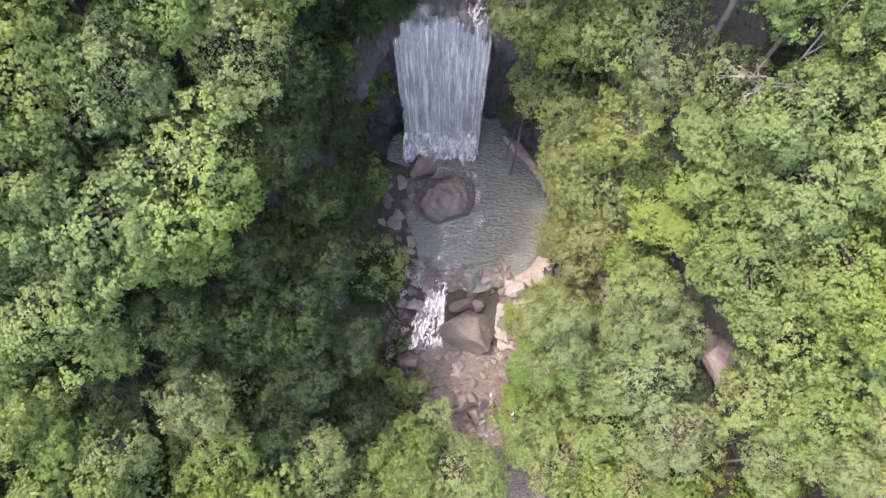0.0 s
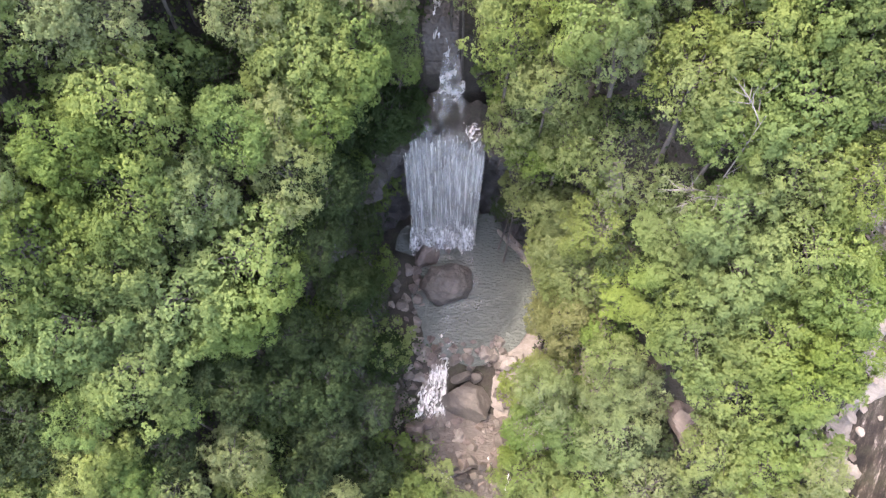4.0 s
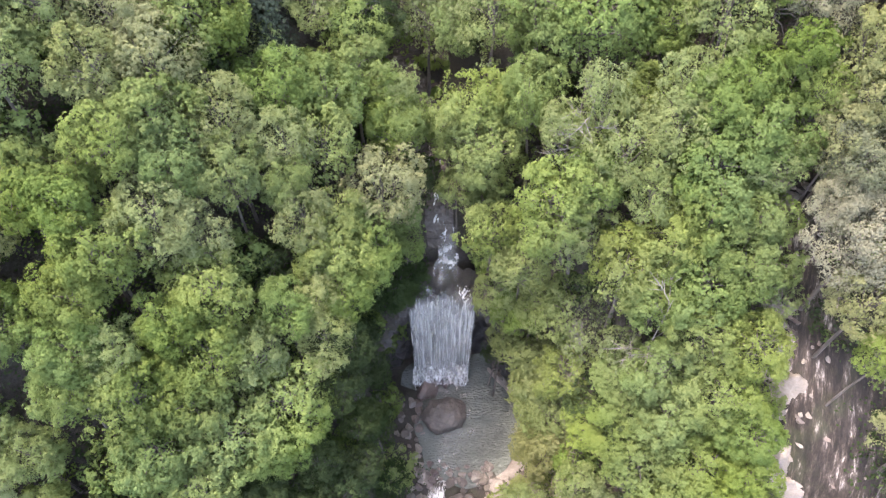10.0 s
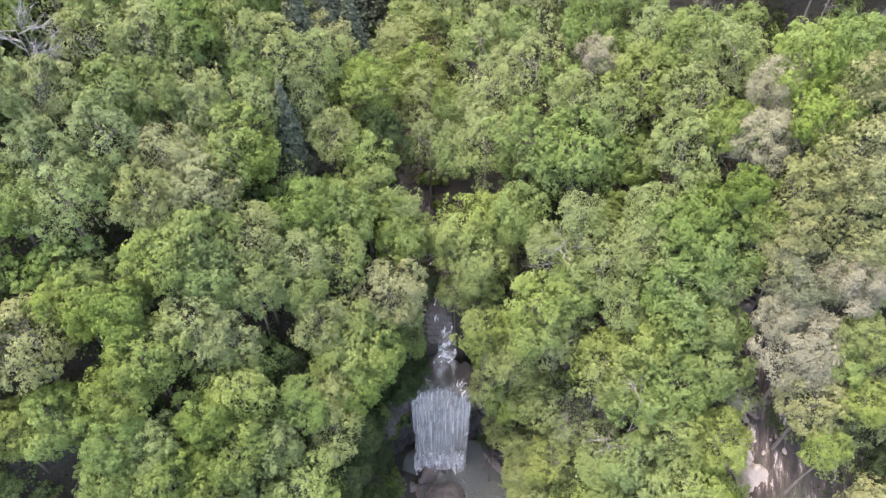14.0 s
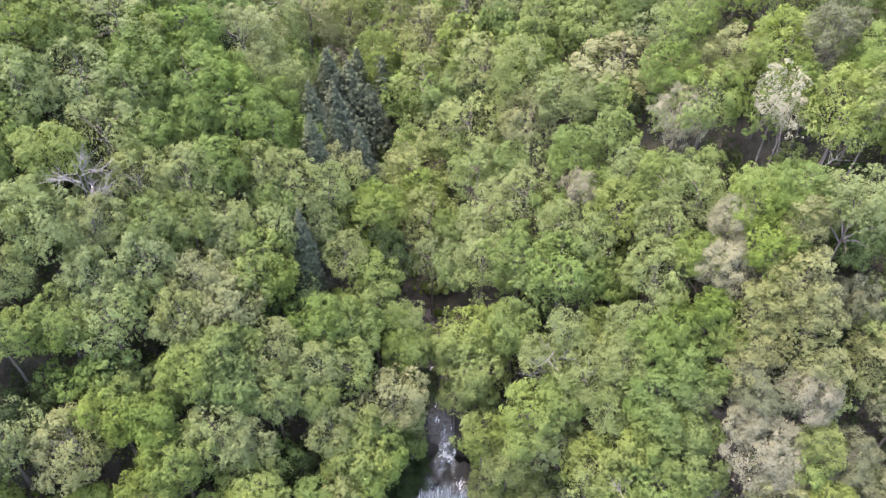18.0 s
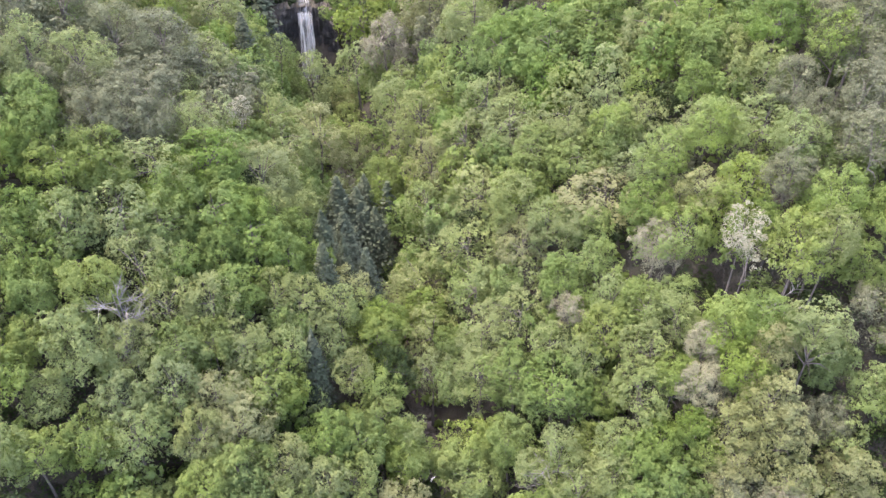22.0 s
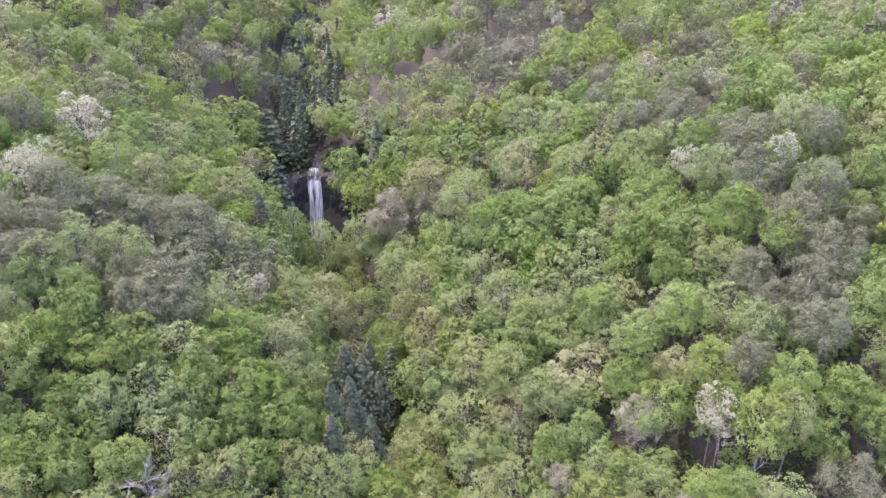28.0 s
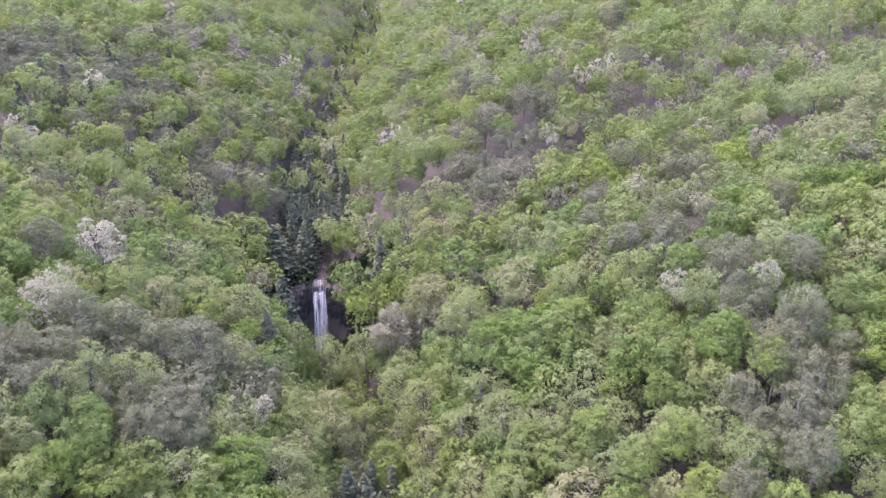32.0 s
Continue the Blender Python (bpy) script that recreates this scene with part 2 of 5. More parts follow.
def shore(cx, cy, rx, ry, seed, n=96):
    """The rim of a pool, round with uneven shores."""
    out = []
    for k in range(n):
        a = 2 * math.pi * k / n
        r = 1 + 0.05 * math.sin(3 * a + seed) + 0.04 * math.sin(5 * a + 2.2 * seed) + 0.02 * math.sin(11 * a)
        out.append((cx + rx * r * math.cos(a), cy + ry * r * math.sin(a)))
    return out


def pool(name, cx, cy, rx, ry, z, seed, mat, rings=26, n=96):
    """A level water sheet with low ripples."""
    rim = np.array(shore(cx, cy, rx, ry, seed, n))
    f = np.linspace(0.02, 1, rings)[:, None, None]
    v = ((rim - (cx, cy))[None] * f + (cx, cy)).reshape(-1, 2)
    high = z + 0.03 * wave(v[:, 0], v[:, 1], 0.35, 3) + 0.035 * wave(v[:, 0], v[:, 1], 0.9, 4)
    i = np.arange(rings * n).reshape(rings, n)
    j = np.roll(i, -1, 1)
    quads = np.stack([i[:-1], i[1:], j[1:], j[:-1]], -1).reshape(-1, 4)
    return flat_mesh(name, np.column_stack([v, high]), quads, mat, True)


tagged(new("pool_water", pool("pool_water", 2.6, 22.8, 8.0, 7.6, 0.0, 1.0, POOL)), "rippled grey-green plunge pool below the waterfall", "water", kind="structure")
tagged(new("creek_pool", pool("creek_pool", 1.4, 8.6, 3.9, 2.9, -1.2, 2.0, CREEK)), "shallow brown creek pool among stones", "water", kind="structure")


def ribbon(name, y0, y1, width, lift, mat, n=80, across=14, wobble=0.05):
    ys = np.linspace(y0, y1, n)
    rows = []
    for y in ys:
        w = width(y) if callable(width) else width
        xs = stream_x(y) + np.linspace(-w, w, across) + 0.25 * math.sin(y * 1.3)
        rows.append(np.stack([xs, np.full(across, y), bed_z(y) + lift + wobble * wave(xs * 3, y * 3, 0.6, 7)], -1))
    i = np.arange(n * across).reshape(n, across)
    quads = np.stack([i[:-1, :-1], i[:-1, 1:], i[1:, 1:], i[1:, :-1]], -1).reshape(-1, 4)
    return flat_mesh(name, np.concatenate(rows), quads, mat, True)


tagged(new("creek_water", ribbon("creek_water", -70, 6.0, 3.0, 0.45, CREEK, 160)), "shallow brown creek running over stones below the pool", "water", kind="structure")
tagged(new("stream_water", ribbon("stream_water", 31.7, 137.3, 1.3, 0.25, CREEK, 220)), "narrow dark stream above the waterfall", "water", kind="structure")
tagged(new("stream_water", ribbon("stream_water", 138.6, 260, 1.3, 0.25, CREEK, 60, 6)), "narrow dark stream above the far waterfall", "water", kind="structure")


def curtain(x0, x1, y, z0, z1, bulge, seed, mat, nx=60, nz=40, taper=0.0):
    """A falling sheet of water: ridges and hollows run down it, and it swells towards the foot."""
    u, v = np.meshgrid(np.linspace(0, 1, nx), np.linspace(0, 1, nz))
    mid = (x0 + x1) / 2
    x = mid + (x0 - mid + (x1 - x0) * u) * (1 - taper * v)
    out = bulge * np.sqrt(v + 0.02) + 0.14 * np.sin(u * 41 + seed) * v ** 0.5 + 0.10 * np.sin(u * 97 + seed * 2 + v * 3) + 0.08 * np.sin(v * 17 + u * 9 + seed)
    z = z1 + (z0 - z1) * v + 0.12 * np.sin(u * 33 + seed) * (1 - v)
    i = np.arange(nx * nz).reshape(nz, nx)
    quads = np.stack([i[:-1, :-1], i[:-1, 1:], i[1:, 1:], i[1:, :-1]], -1).reshape(-1, 4)
    return flat_mesh("curtain", np.stack([x, y - out, z], -1).reshape(-1, 3), quads, mat, True)


def empty(name, at, label, category, group="", kind=""):
    ob = new(name)
    ob.matrix_basis = Matrix.Translation(at)
    return tagged(ob, label, category, group, kind)


def placed(name, me, thing, label=""):
    """Links a mesh built in world metres under a thing that stands elsewhere."""
    ob = part(name, me, thing, label)
    ob.matrix_parent_inverse = thing.matrix_basis.inverted()
    return ob


fall = empty("waterfall", (0, 27.5, 0), "broad white waterfall dropping over a dark rock overhang into a pool", "waterfall", kind="structure")
for k in range(3):
    placed("curtain", curtain(-3.2 + 0.12 * k, 3.4 - 0.1 * k, 27.9 - 0.22 * k, 0.5 + 1.2 * (k == 1), 16.75, 0.55 + 0.2 * k, k * 2.1, FALL, taper=0.09), fall)


def bursts(count, seed):
    """Ragged plumes of splashing water along the foot of the fall, joined."""
    r, V, F, o = random.Random(seed), [], [], 0
    for _ in range(count):
        x, w = r.uniform(-2.95, 2.65), r.uniform(0.12, 0.42)
        low = float(np.interp(x, [-3, -2.4, -1.6, 0, 1, 2.6], [-0.2, 0.1, 0.8, 1.2, 0.7, 0.6])) + r.uniform(-0.3, 0.4)
        me = curtain(x - w, x + w, 27.15 - r.uniform(0, 0.7), low, low + r.uniform(0.9, 3.4) * r.random() ** 0.4, r.uniform(0.3, 0.9), r.uniform(0, 9), BURST, 7, 8, r.uniform(-0.5, 0.5))
        v, f = np.zeros(len(me.vertices) * 3, np.float32), np.zeros(len(me.loops), np.int32)
        me.vertices.foreach_get("co", v)
        me.loops.foreach_get("vertex_index", f)
        V.append(v.reshape(-1, 3))
        F.append(f.reshape(-1, 4) + o)
        o += len(V[-1])
        bpy.data.meshes.remove(me)
    return flat_mesh("splash", np.concatenate(V), np.concatenate(F), BURST, True)


placed("splash", curtain(-2.9, 2.65, 27.1, 0.7, 4.0, 0.5, 3.3, MIST, 60, 20, -0.02), fall)
placed("splash", bursts(95, 4), fall)
placed("splash", curtain(-3.05, -2.75, 26.9, -0.2, 2.0, 0.9, 5.1, BURST, 8, 12, -0.3), fall)


# ---- cliffs ----
def cliff(name, cx, cy, base, rim, foot, top, a0, a1, low, seed, label, n=150, m=60, roof=3.0):
    """A curved rock wall with an overhanging rim: beds of rock stand proud or lie back. A sod of forest soil lies on top."""
    u = np.radians(np.linspace(a0, a1, n))
    side = np.abs(np.linspace(-1, 1, n))
    high = top - low * np.clip(side - 0.5, 0, 1) ** 1.3
    rows = []
    for k in range(m + 8):
        v = min(k / m, 1)
        z = foot + (high - foot) * v
        bed = np.floor(v * 13 + 0.4 * np.sin(u * 3 + seed))
        r = base + (rim - base) * np.clip((v - 0.35) / 0.6, 0, 1) ** 1.5 + 0.35 * np.sin(bed * 12.9 + seed + np.round(u * 7) * 0.7) + 0.25 * np.sin(u * 13 + bed * 2.1)
        r = r + 0.18 * np.sin(u * 41 + v * 23 + seed)
        if k > m:
            f = (k - m) / 7
            r = r + roof * f
            z = high + 0.25 + 0.9 * f + 0.2 * np.sin(u * 17 + f * 5)
        rows.append(np.stack([cx + r * np.cos(u), cy + r * np.sin(u), z + 0 * u], -1))

    def strip(first, last, lift):
        v = np.concatenate([p + (0, 0, lift) for p in rows[first:last]])
        i = np.arange((last - first) * n).reshape(last - first, n)
        return v, np.stack([i[:-1, :-1], i[1:, :-1], i[1:, 1:], i[:-1, 1:]], -1).reshape(-1, 4)

    wall = tagged(new(name, flat_mesh(name, *strip(0, m + 1, 0), CLIFF, False)), label, "cliff", kind="structure")
    part("rim_sod", flat_mesh("rim_sod", *strip(m, m + 8, 0.03), SOIL, True), wall)
    return wall


cliff("cliff_1", 0.3, 22.2, 8.9, 5.9, -1.0, 16.5, 20, 176, 9.0, 1.0, "dark layered rock overhang round the plunge pool")
cliff("cliff_2", -29.5, 131.5, 8.4, 6.6, 32.5, 49.6, 22, 158, 7.0, 2.3, "dark rock amphitheatre behind the far waterfall", 90, 34, 2.0)

far_fall = empty("far_waterfall", (-29.5, 137.6, 33), "tall thin white waterfall in a dark rock hollow", "waterfall", kind="structure")
placed("upper_cascade", curtain(-30.9, -28.6, 139.3, 46.6, 51.2, 1.4, 0.7, FAR_WATER, 24, 14, -0.1), far_fall)
for k in range(3):
    placed("curtain", curtain(-31.2 + 0.2 * k, -28.1 - 0.1 * k, 137.9 - 0.3 * k, 33.6, 48.4, 0.9, 1.3 + k, FAR_WATER, 26, 30, -0.15), far_fall)


def cascade(x0, y0, z0, w0, x1, y1, z1, w1, mat, seed, n=26, across=12):
    """White water running down a rocky slope."""
    f, u = np.meshgrid(np.linspace(0, 1, n), np.linspace(-1, 1, across), indexing="ij")
    x = x0 + (x1 - x0) * f + u * (w0 + (w1 - w0) * f) + 0.12 * np.sin(f * 11 + seed)
    y = y0 + (y1 - y0) * f + 0.15 * np.sin(u * 4 + seed)
    z = z0 + (z1 - z0) * f + 0.14 * np.sin(f * 19 + u * 3 + seed) + 0.08 * np.sin(u * 13 + f * 5) - 0.12 * u ** 2
    i = np.arange(n * across).reshape(n, across)
    quads = np.stack([i[:-1, :-1], i[:-1, 1:], i[1:, 1:], i[1:, :-1]], -1).reshape(-1, 4)
    return flat_mesh("rapid", np.stack([x, y, z], -1).reshape(-1, 3), quads, mat, True)


rapids = empty("rapids", (0, 11, -1), "white rapids tumbling between rocks below the pool", "rapids", kind="structure")
placed("rapid", cascade(0.2, 26.0, 0.12, 2.6, 1.6, 20.2, 0.11, 2.2, SPRAY, 8), rapids)
placed("rapid", cascade(0.9, 20.4, 0.10, 1.6, 0.6, 16.6, 0.08, 1.0, SPRAY, 9), rapids)
placed("rapid", cascade(0.5, 16.9, 0.03, 0.5, -0.6, 14.6, -0.35, 0.9, MIST, 1), rapids)
placed("rapid", cascade(-0.5, 14.9, -0.3, 0.9, -1.3, 10.6, -1.08, 1.4, MIST, 2), rapids)
tr = random.Random(8)
for k in range(24):
    f = tr.uniform(0, 0.7)
    g = min(f + tr.uniform(0.2, 0.5), 1.0)
    off = tr.uniform(-1.5, 1.1)
    a, b = 15.6 - 5.2 * f, 15.6 - 5.2 * g
    placed("rapid", cascade(0.2 - 1.5 * f + off * (0.3 + 0.9 * f), a, 0.12 - 1.1 * f, tr.uniform(0.06, 0.16), 0.2 - 1.5 * g + off * (0.3 + 0.9 * g) + tr.uniform(-0.4, 0.4), b, 0.1 - 1.1 * g,
                            tr.uniform(0.1, 0.26), TONGUE, k, 26, 6), rapids)
placed("rapid", cascade(0.05, 12.9, -0.2, 0.22, -0.15, 10.7, -1.08, 0.2, TONGUE, 3), rapids)
placed("rapid", cascade(-1.3, 10.8, -1.12, 1.1, -0.8, 9.4, -1.16, 1.0, MIST, 4), rapids)
placed("rapid", cascade(0.3, 6.5, -1.2, 0.35, 0.2, 5.1, -2.35, 0.7, TONGUE, 5), rapids)
placed("rapid", cascade(3.7, 6.9, -1.2, 0.3, 3.9, 5.7, -2.35, 0.5, TONGUE, 6), rapids)
placed("rapid", cascade(5.4, 5.6, -2.0, 0.25, 5.5, 3.4, -2.9, 0.35, TONGUE, 7), rapids)

upper = empty("upper_cascade", (0.5, 31, 18), "white stream cascading down dark rocks to the waterfall's lip", "cascade", kind="structure")
placed("rapid", cascade(0.5, 33.4, 23.2, 0.35, 0.7, 31.9, 20.6, 0.6, MIST, 1), upper)
placed("rapid", cascade(0.7, 31.9, 20.6, 0.6, 0.5, 30.0, 18.0, 1.25, MIST, 2), upper)
placed("rapid", cascade(0.5, 30.1, 17.95, 1.2, 0.7, 28.4, 17.0, 1.1, SPRAY, 3), upper)
placed("rapid", cascade(-0.1, 28.6, 17.1, 2.9, 0.0, 27.6, 16.85, 3.0, SPRAY, 4), upper)
placed("rapid", cascade(2.1, 28.6, 17.3, 0.5, 2.4, 27.4, 16.9, 0.55, BURST, 5), upper)
placed("rapid", curtain(1.9, 2.9, 27.75, 15.9, 17.0, 0.25, 2.2, SPRAY, 24, 14), upper)
placed("rapid", cascade(-0.45, 35.0, 24.3, 0.3, -0.4, 32.6, 22.3, 0.25, FOAM, 6), upper)
placed("rapid", cascade(-0.7, 39.2, 27.1, 0.55, -0.6, 37.2, 25.0, 0.8, FOAM, 7), upper)


# ---- rocks ----
def rock_mesh(seed, cuts=9, level=3, deep=(0.62, 0.88), rough=1.0):
    """A weathered stone: a ball cut by planes and roughened."""
    bm = bmesh.new()
    bmesh.ops.create_icosphere(bm, subdivisions=level, radius=1)
    r = random.Random(seed)
    planes = [(Vector((r.gauss(0, 1), r.gauss(0, 1), r.gauss(0.25, 0.8))).normalized(), r.uniform(*deep)) for _ in range(cuts)]
    off = Vector((seed * 3.1, seed * 1.7, 0))
    for v in bm.verts:
        for nrm, d in planes:
            over = v.co.dot(nrm) - d
            if over > 0:
                v.co -= nrm * over * 0.97
        v.co *= 1 + rough * (0.14 * noise.noise(v.co * 1.6 + off) + 0.07 * noise.noise(v.co * 4.5 + off) + 0.03 * noise.noise(v.co * 11 + off))
    me = bpy.data.meshes.new("rock")
    bm.to_mesh(me)
    bm.free()
    for p in me.polygons:
        p.use_smooth = False
    return me


ROCKS = {}


def rock(name, x, y, z, sx, sy, sz, seed, mat, label, turn=0, group="", worn=False):
    key = (seed, mat.name)
    if key not in ROCKS and worn:
        ROCKS[key] = rock_mesh(seed, 7, 5, (0.74, 0.92), 0.9)
        ROCKS[key].materials.append(mat)
    if key not in ROCKS:
        ROCKS[key] = rock_mesh(seed, 14 if sx > 1.2 else 10, 4 if sx > 1.2 else 3, (0.55, 0.85) if sx > 1.2 else (0.42, 0.8), 0.8 if sx > 1.2 else 0.5)
        ROCKS[key].materials.append(mat)
    ob = new(name, ROCKS[key])
    ob.matrix_basis = pose(x, y, z, 0, 0, turn) @ Matrix.Diagonal((sx, sy, sz, 1))
    return tagged(ob, label, "rock", group)


rock("boulder", 0.35, 22.5, 0.5, 2.4, 2.25, 2.1, 1, BOULDER, "large rounded brown boulder standing in the pool below the fall", 20, worn=True)
rock("boulder", -1.7, 25.5, 0.1, 1.7, 1.3, 1.5, 2, WET_ROCK, "dark wet boulder at the foot of the waterfall", 60)
for k, (x, w) in enumerate(((-1.7, 0.7), (-0.6, 0.8), (0.4, 1.0), (1.3, 0.7), (2.2, 0.9))):
    rock("boulder", x, 26.5 + 0.2 * (k % 2), 0.0, w, 0.6, 0.75, 2, WET_ROCK, "dark wet boulder at the foot of the waterfall", 50 * k)
rock("boulder", 2.1, 11.7, -0.9, 2.7, 2.1, 1.6, 3, BOULDER, "broad flat-topped brown slab rock beside the rapids", -20)
rock("boulder", 1.6, 13.8, -0.6, 1.1, 0.7, 0.8, 4, BOULDER, "brown rock at the pool's outlet", 10)
rock("boulder", 2.9, 13.9, -0.4, 0.8, 0.55, 0.7, 5, BOULDER, "brown rock at the pool's outlet", 40)
rock("boulder", 5.9, 15.0, 0.05, 1.35, 0.75, 0.75, 6, SAND, "pale angular sandstone block on the shore", 35)
rock("boulder", 1.2, 10.1, -1.3, 0.8, 0.5, 0.45, 7, WET_ROCK, "low wet rock in the creek pool", 0)
for k, (x, y, sx, sy) in enumerate([(-2.5, 9.5, 0.95, 0.55), (-3.6, 8.1, 0.85, 0.75), (-2.8, 7.1, 0.8, 0.6), (-2.0, 6.2, 0.7, 0.5), (-1.0, 6.0, 0.65, 0.45), (0.9, 6.3, 0.5, 0.4),
                                    (1.5, 6.4, 0.5, 0.42), (2.4, 6.5, 0.75, 0.4), (3.1, 6.2, 0.5, 0.35), (4.7, 6.9, 1.0, 0.5), (2.6, 5.5, 0.7, 0.4), (1.7, 5.4, 0.6, 0.4),
                                    (-3.9, 6.9, 0.6, 0.5), (-3.2, 10.6, 0.7, 0.5), (5.0, 8.2, 0.8, 0.6)]):
    rock("stone", x, y, -1.0 if y > 5.8 else -2.1, sx * 1.3, sy * 1.4, 0.75, 10 + k % 6, BOULDER if k % 3 else WET_ROCK, "brown rounded creek stone standing out of the water", k * 47 % 180, "stones of the creek")
rr = random.Random(3)
for k in range(270):
    a = rr.random()
    if k % 5 == 0:
        x, y = rr.uniform(-2.5, 5.5), rr.uniform(14.6, 17.2)
    elif k % 5 == 1:
        x, y = rr.uniform(-4.5, -1.2), rr.uniform(5.5, 14)
    elif k % 5 == 2:
        x, y = rr.uniform(-2.5, 5.6), rr.uniform(4.2, 9.8)
    elif k < 90:
        x, y = rr.uniform(-4.5, 6.0), rr.uniform(-4, 6.0)
    elif k < 180:
        x, y = rr.uniform(-5.6, -1.9), rr.uniform(14, 25)
    else:
        x, y = rr.uniform(4.5, 9.0), rr.uniform(8, 16)
    s = rr.uniform(0.18, 0.5)
    z = float(ground(np.array([x]), np.array([y]))[0])
    rock("stone", x, y, z + 0.25 * s + (0.35 if y < 10.4 else 0.05), s * 1.6, s * 1.25, s, 10 + k % 6, (BOULDER, WET_ROCK, SAND)[k % 3], "small weathered stone beside the creek", rr.uniform(0, 180), "stones of the creek")

# the layered shore on the right of the pool
ledge = empty("rock_ledge", (8.2, 24.5, 0), "pale layered rock ledge stepping down to the pool", "rock ledge", kind="structure")
for k in range(34):
    f = k / 33
    x, y = 5.9 + 3.7 * f ** 0.7 + rr.uniform(-0.3, 0.3), 27.3 - 5.4 * f + rr.uniform(-0.3, 0.3)
    me = ROCKS.setdefault(("bed", k % 4), rock_mesh(40 + k % 4, 10, 3, (0.4, 0.8), 0.5))
    if not me.materials:
        me.materials.append(LEDGE)
    ob = placed("slab", me, ledge)
    ob.matrix_basis = pose(x, y, 0.15 + rr.uniform(0, 0.5), rr.uniform(-6, 6), rr.uniform(-6, 6), -52 + rr.uniform(-20, 20)) @ Matrix.Diagonal((rr.uniform(0.8, 1.5), rr.uniform(0.25, 0.5), 0.3, 1))


def shore_height(x, y):
    edge = np.minimum(np.minimum(x - np.interp(y, [7, 13, 16, 22], [4.6, 4.2, 5.0, 8.2]), 12.0 - x), np.minimum(y - 7.5, 22.5 - y))
    return ground(x, y) + np.minimum(0.05, 0.25 * edge) + 0.03 * wave(x, y, 0.3, 6)


tagged(new("shore", sheet("shore", np.arange(3.8, 12.4, 0.2), np.arange(7.2, 22.8, 0.2), shore_height, SAND)), "pale sandy gravel shore along the pool", "shore", kind="structure")


def slab_height(x, y):
    run = 0.25 * np.sin(x * 2.3 + 0.4 * np.sin(y * 0.6)) + 0.18 * np.sin(x * 5.1 + y * 0.3) + 0.25 * np.floor(2 + 1.5 * np.sin(y * 0.7 + x * 0.2))
    wide = np.interp(y, [-9, 13, 17, 27], [41, 39, 29.5, 27.5])
    edge = np.minimum(np.minimum(x - np.interp(y, [-9, 10, 27], [27.5, 26.0, 24.2]), wide - x) * 0.8, np.minimum(y + 8, 27 - y) * 0.5)
    return ground(x, y) + np.minimum(0.25 + 0.5 * run, 0.6 * edge)


tagged(new("rock_slab", sheet("rock_slab", np.arange(23.6, 42.6, 0.3), np.arange(-9, 28, 0.35), slab_height, SLOPE_ROCK)), "bare dark brown wet rock slope with pale edge", "rock slope",
       kind="structure")


def slope_edge(y):
    return np.interp(y, [-9, 10, 27], [27.5, 26.0, 24.2]) + 0.5 * np.sin(y * 0.9) + 0.3 * np.sin(y * 2.3)


def rim_height(x, y):
    inner = slope_edge(y) + 0.9 + 0.45 * np.sin(y * 1.7 + 1) + 0.3 * np.sin(y * 4.3)
    edge = np.minimum(np.minimum(x - slope_edge(y) + 0.6, inner - x), np.minimum(y + 6, 26.6 - y))
    return ground(x, y) + np.clip(0.9 * edge, -0.4, 0.55) + 0.16 * wave(x * 2, y * 2, 0.5, 9) + 0.14 * wave(x * 3, y * 2, 0.23, 12) + 0.14 * np.floor(3 * np.sin(y * 1.3 + x) + 1.5 * np.sin(y * 3.1 - x * 2))


tagged(new("slope_rim", sheet("slope_rim", np.arange(23.4, 29.4, 0.13), np.arange(-6, 27, 0.16), rim_height, LEDGE)), "pale tan broken rock rim along the wet slope", "rock slope", kind="structure")
for k in range(120):
    f = rr.random()
    y = -4.0 + 30.0 * f
    x = float(slope_edge(y)) + (rr.gauss(0.5, 0.6) if k % 4 else rr.uniform(1, 8 if y < 13 else 2.5))
    s = rr.uniform(0.18, 0.5)
    rock("ledge_rock", x, y, float(ground(np.array([x]), np.array([y]))[0]) + 0.35, s * rr.uniform(1.0, 1.5), s * 0.8, s * 0.45, 50 + k % 6, SAND if k % 3 else WET_ROCK,
         "pale broken rock along the edge of the wet slope", rr.uniform(40, 140), "blocks of the slope's edge")
for x, y, w, h in ((17.2, 8.4, 1.6, 3.2), (17.2, 0.2, 2.2, 2.6), (11.5, 12.5, 1.0, 1.4)):
    rock("outcrop", x, y, float(ground(np.array([x]), np.array([y]))[0]) + 0.1, w, h, 0.7, 44, WET_ROCK, "dark wet rock outcrop between the trees", 8)


# ---- trees ----
def tube(points, radii, sides=7):
    """A tapered tube through points: verts and quads."""
    verts, faces = [], []
    for k, (p, r) in enumerate(zip(points, radii)):
        a, b = Vector(points[max(k - 1, 0)]), Vector(points[min(k + 1, len(points) - 1)])
        q = (b - a).to_track_quat("Z", "Y")
        for s in range(sides):
            c = 2 * math.pi * s / sides
            verts.append(Vector(p) + q @ Vector((r * math.cos(c), r * math.sin(c), 0)))
    for k in range(len(points) - 1):
        for s in range(sides):
            a, b = k * sides + s, k * sides + (s + 1) % sides
            faces.append((a, b, b + sides, a + sides))
    return verts, faces


def joined(tubes, name, mat):
    verts, faces = [], []
    for v, f in tubes:
        o = len(verts)
        verts += v
        faces += [tuple(i + o for i in q) for q in f]
    return flat_mesh(name, [tuple(v) for v in verts], faces, mat, True)


def unit(v):
    return v / np.maximum(np.linalg.norm(v, axis=-1, keepdims=True), 1e-6)


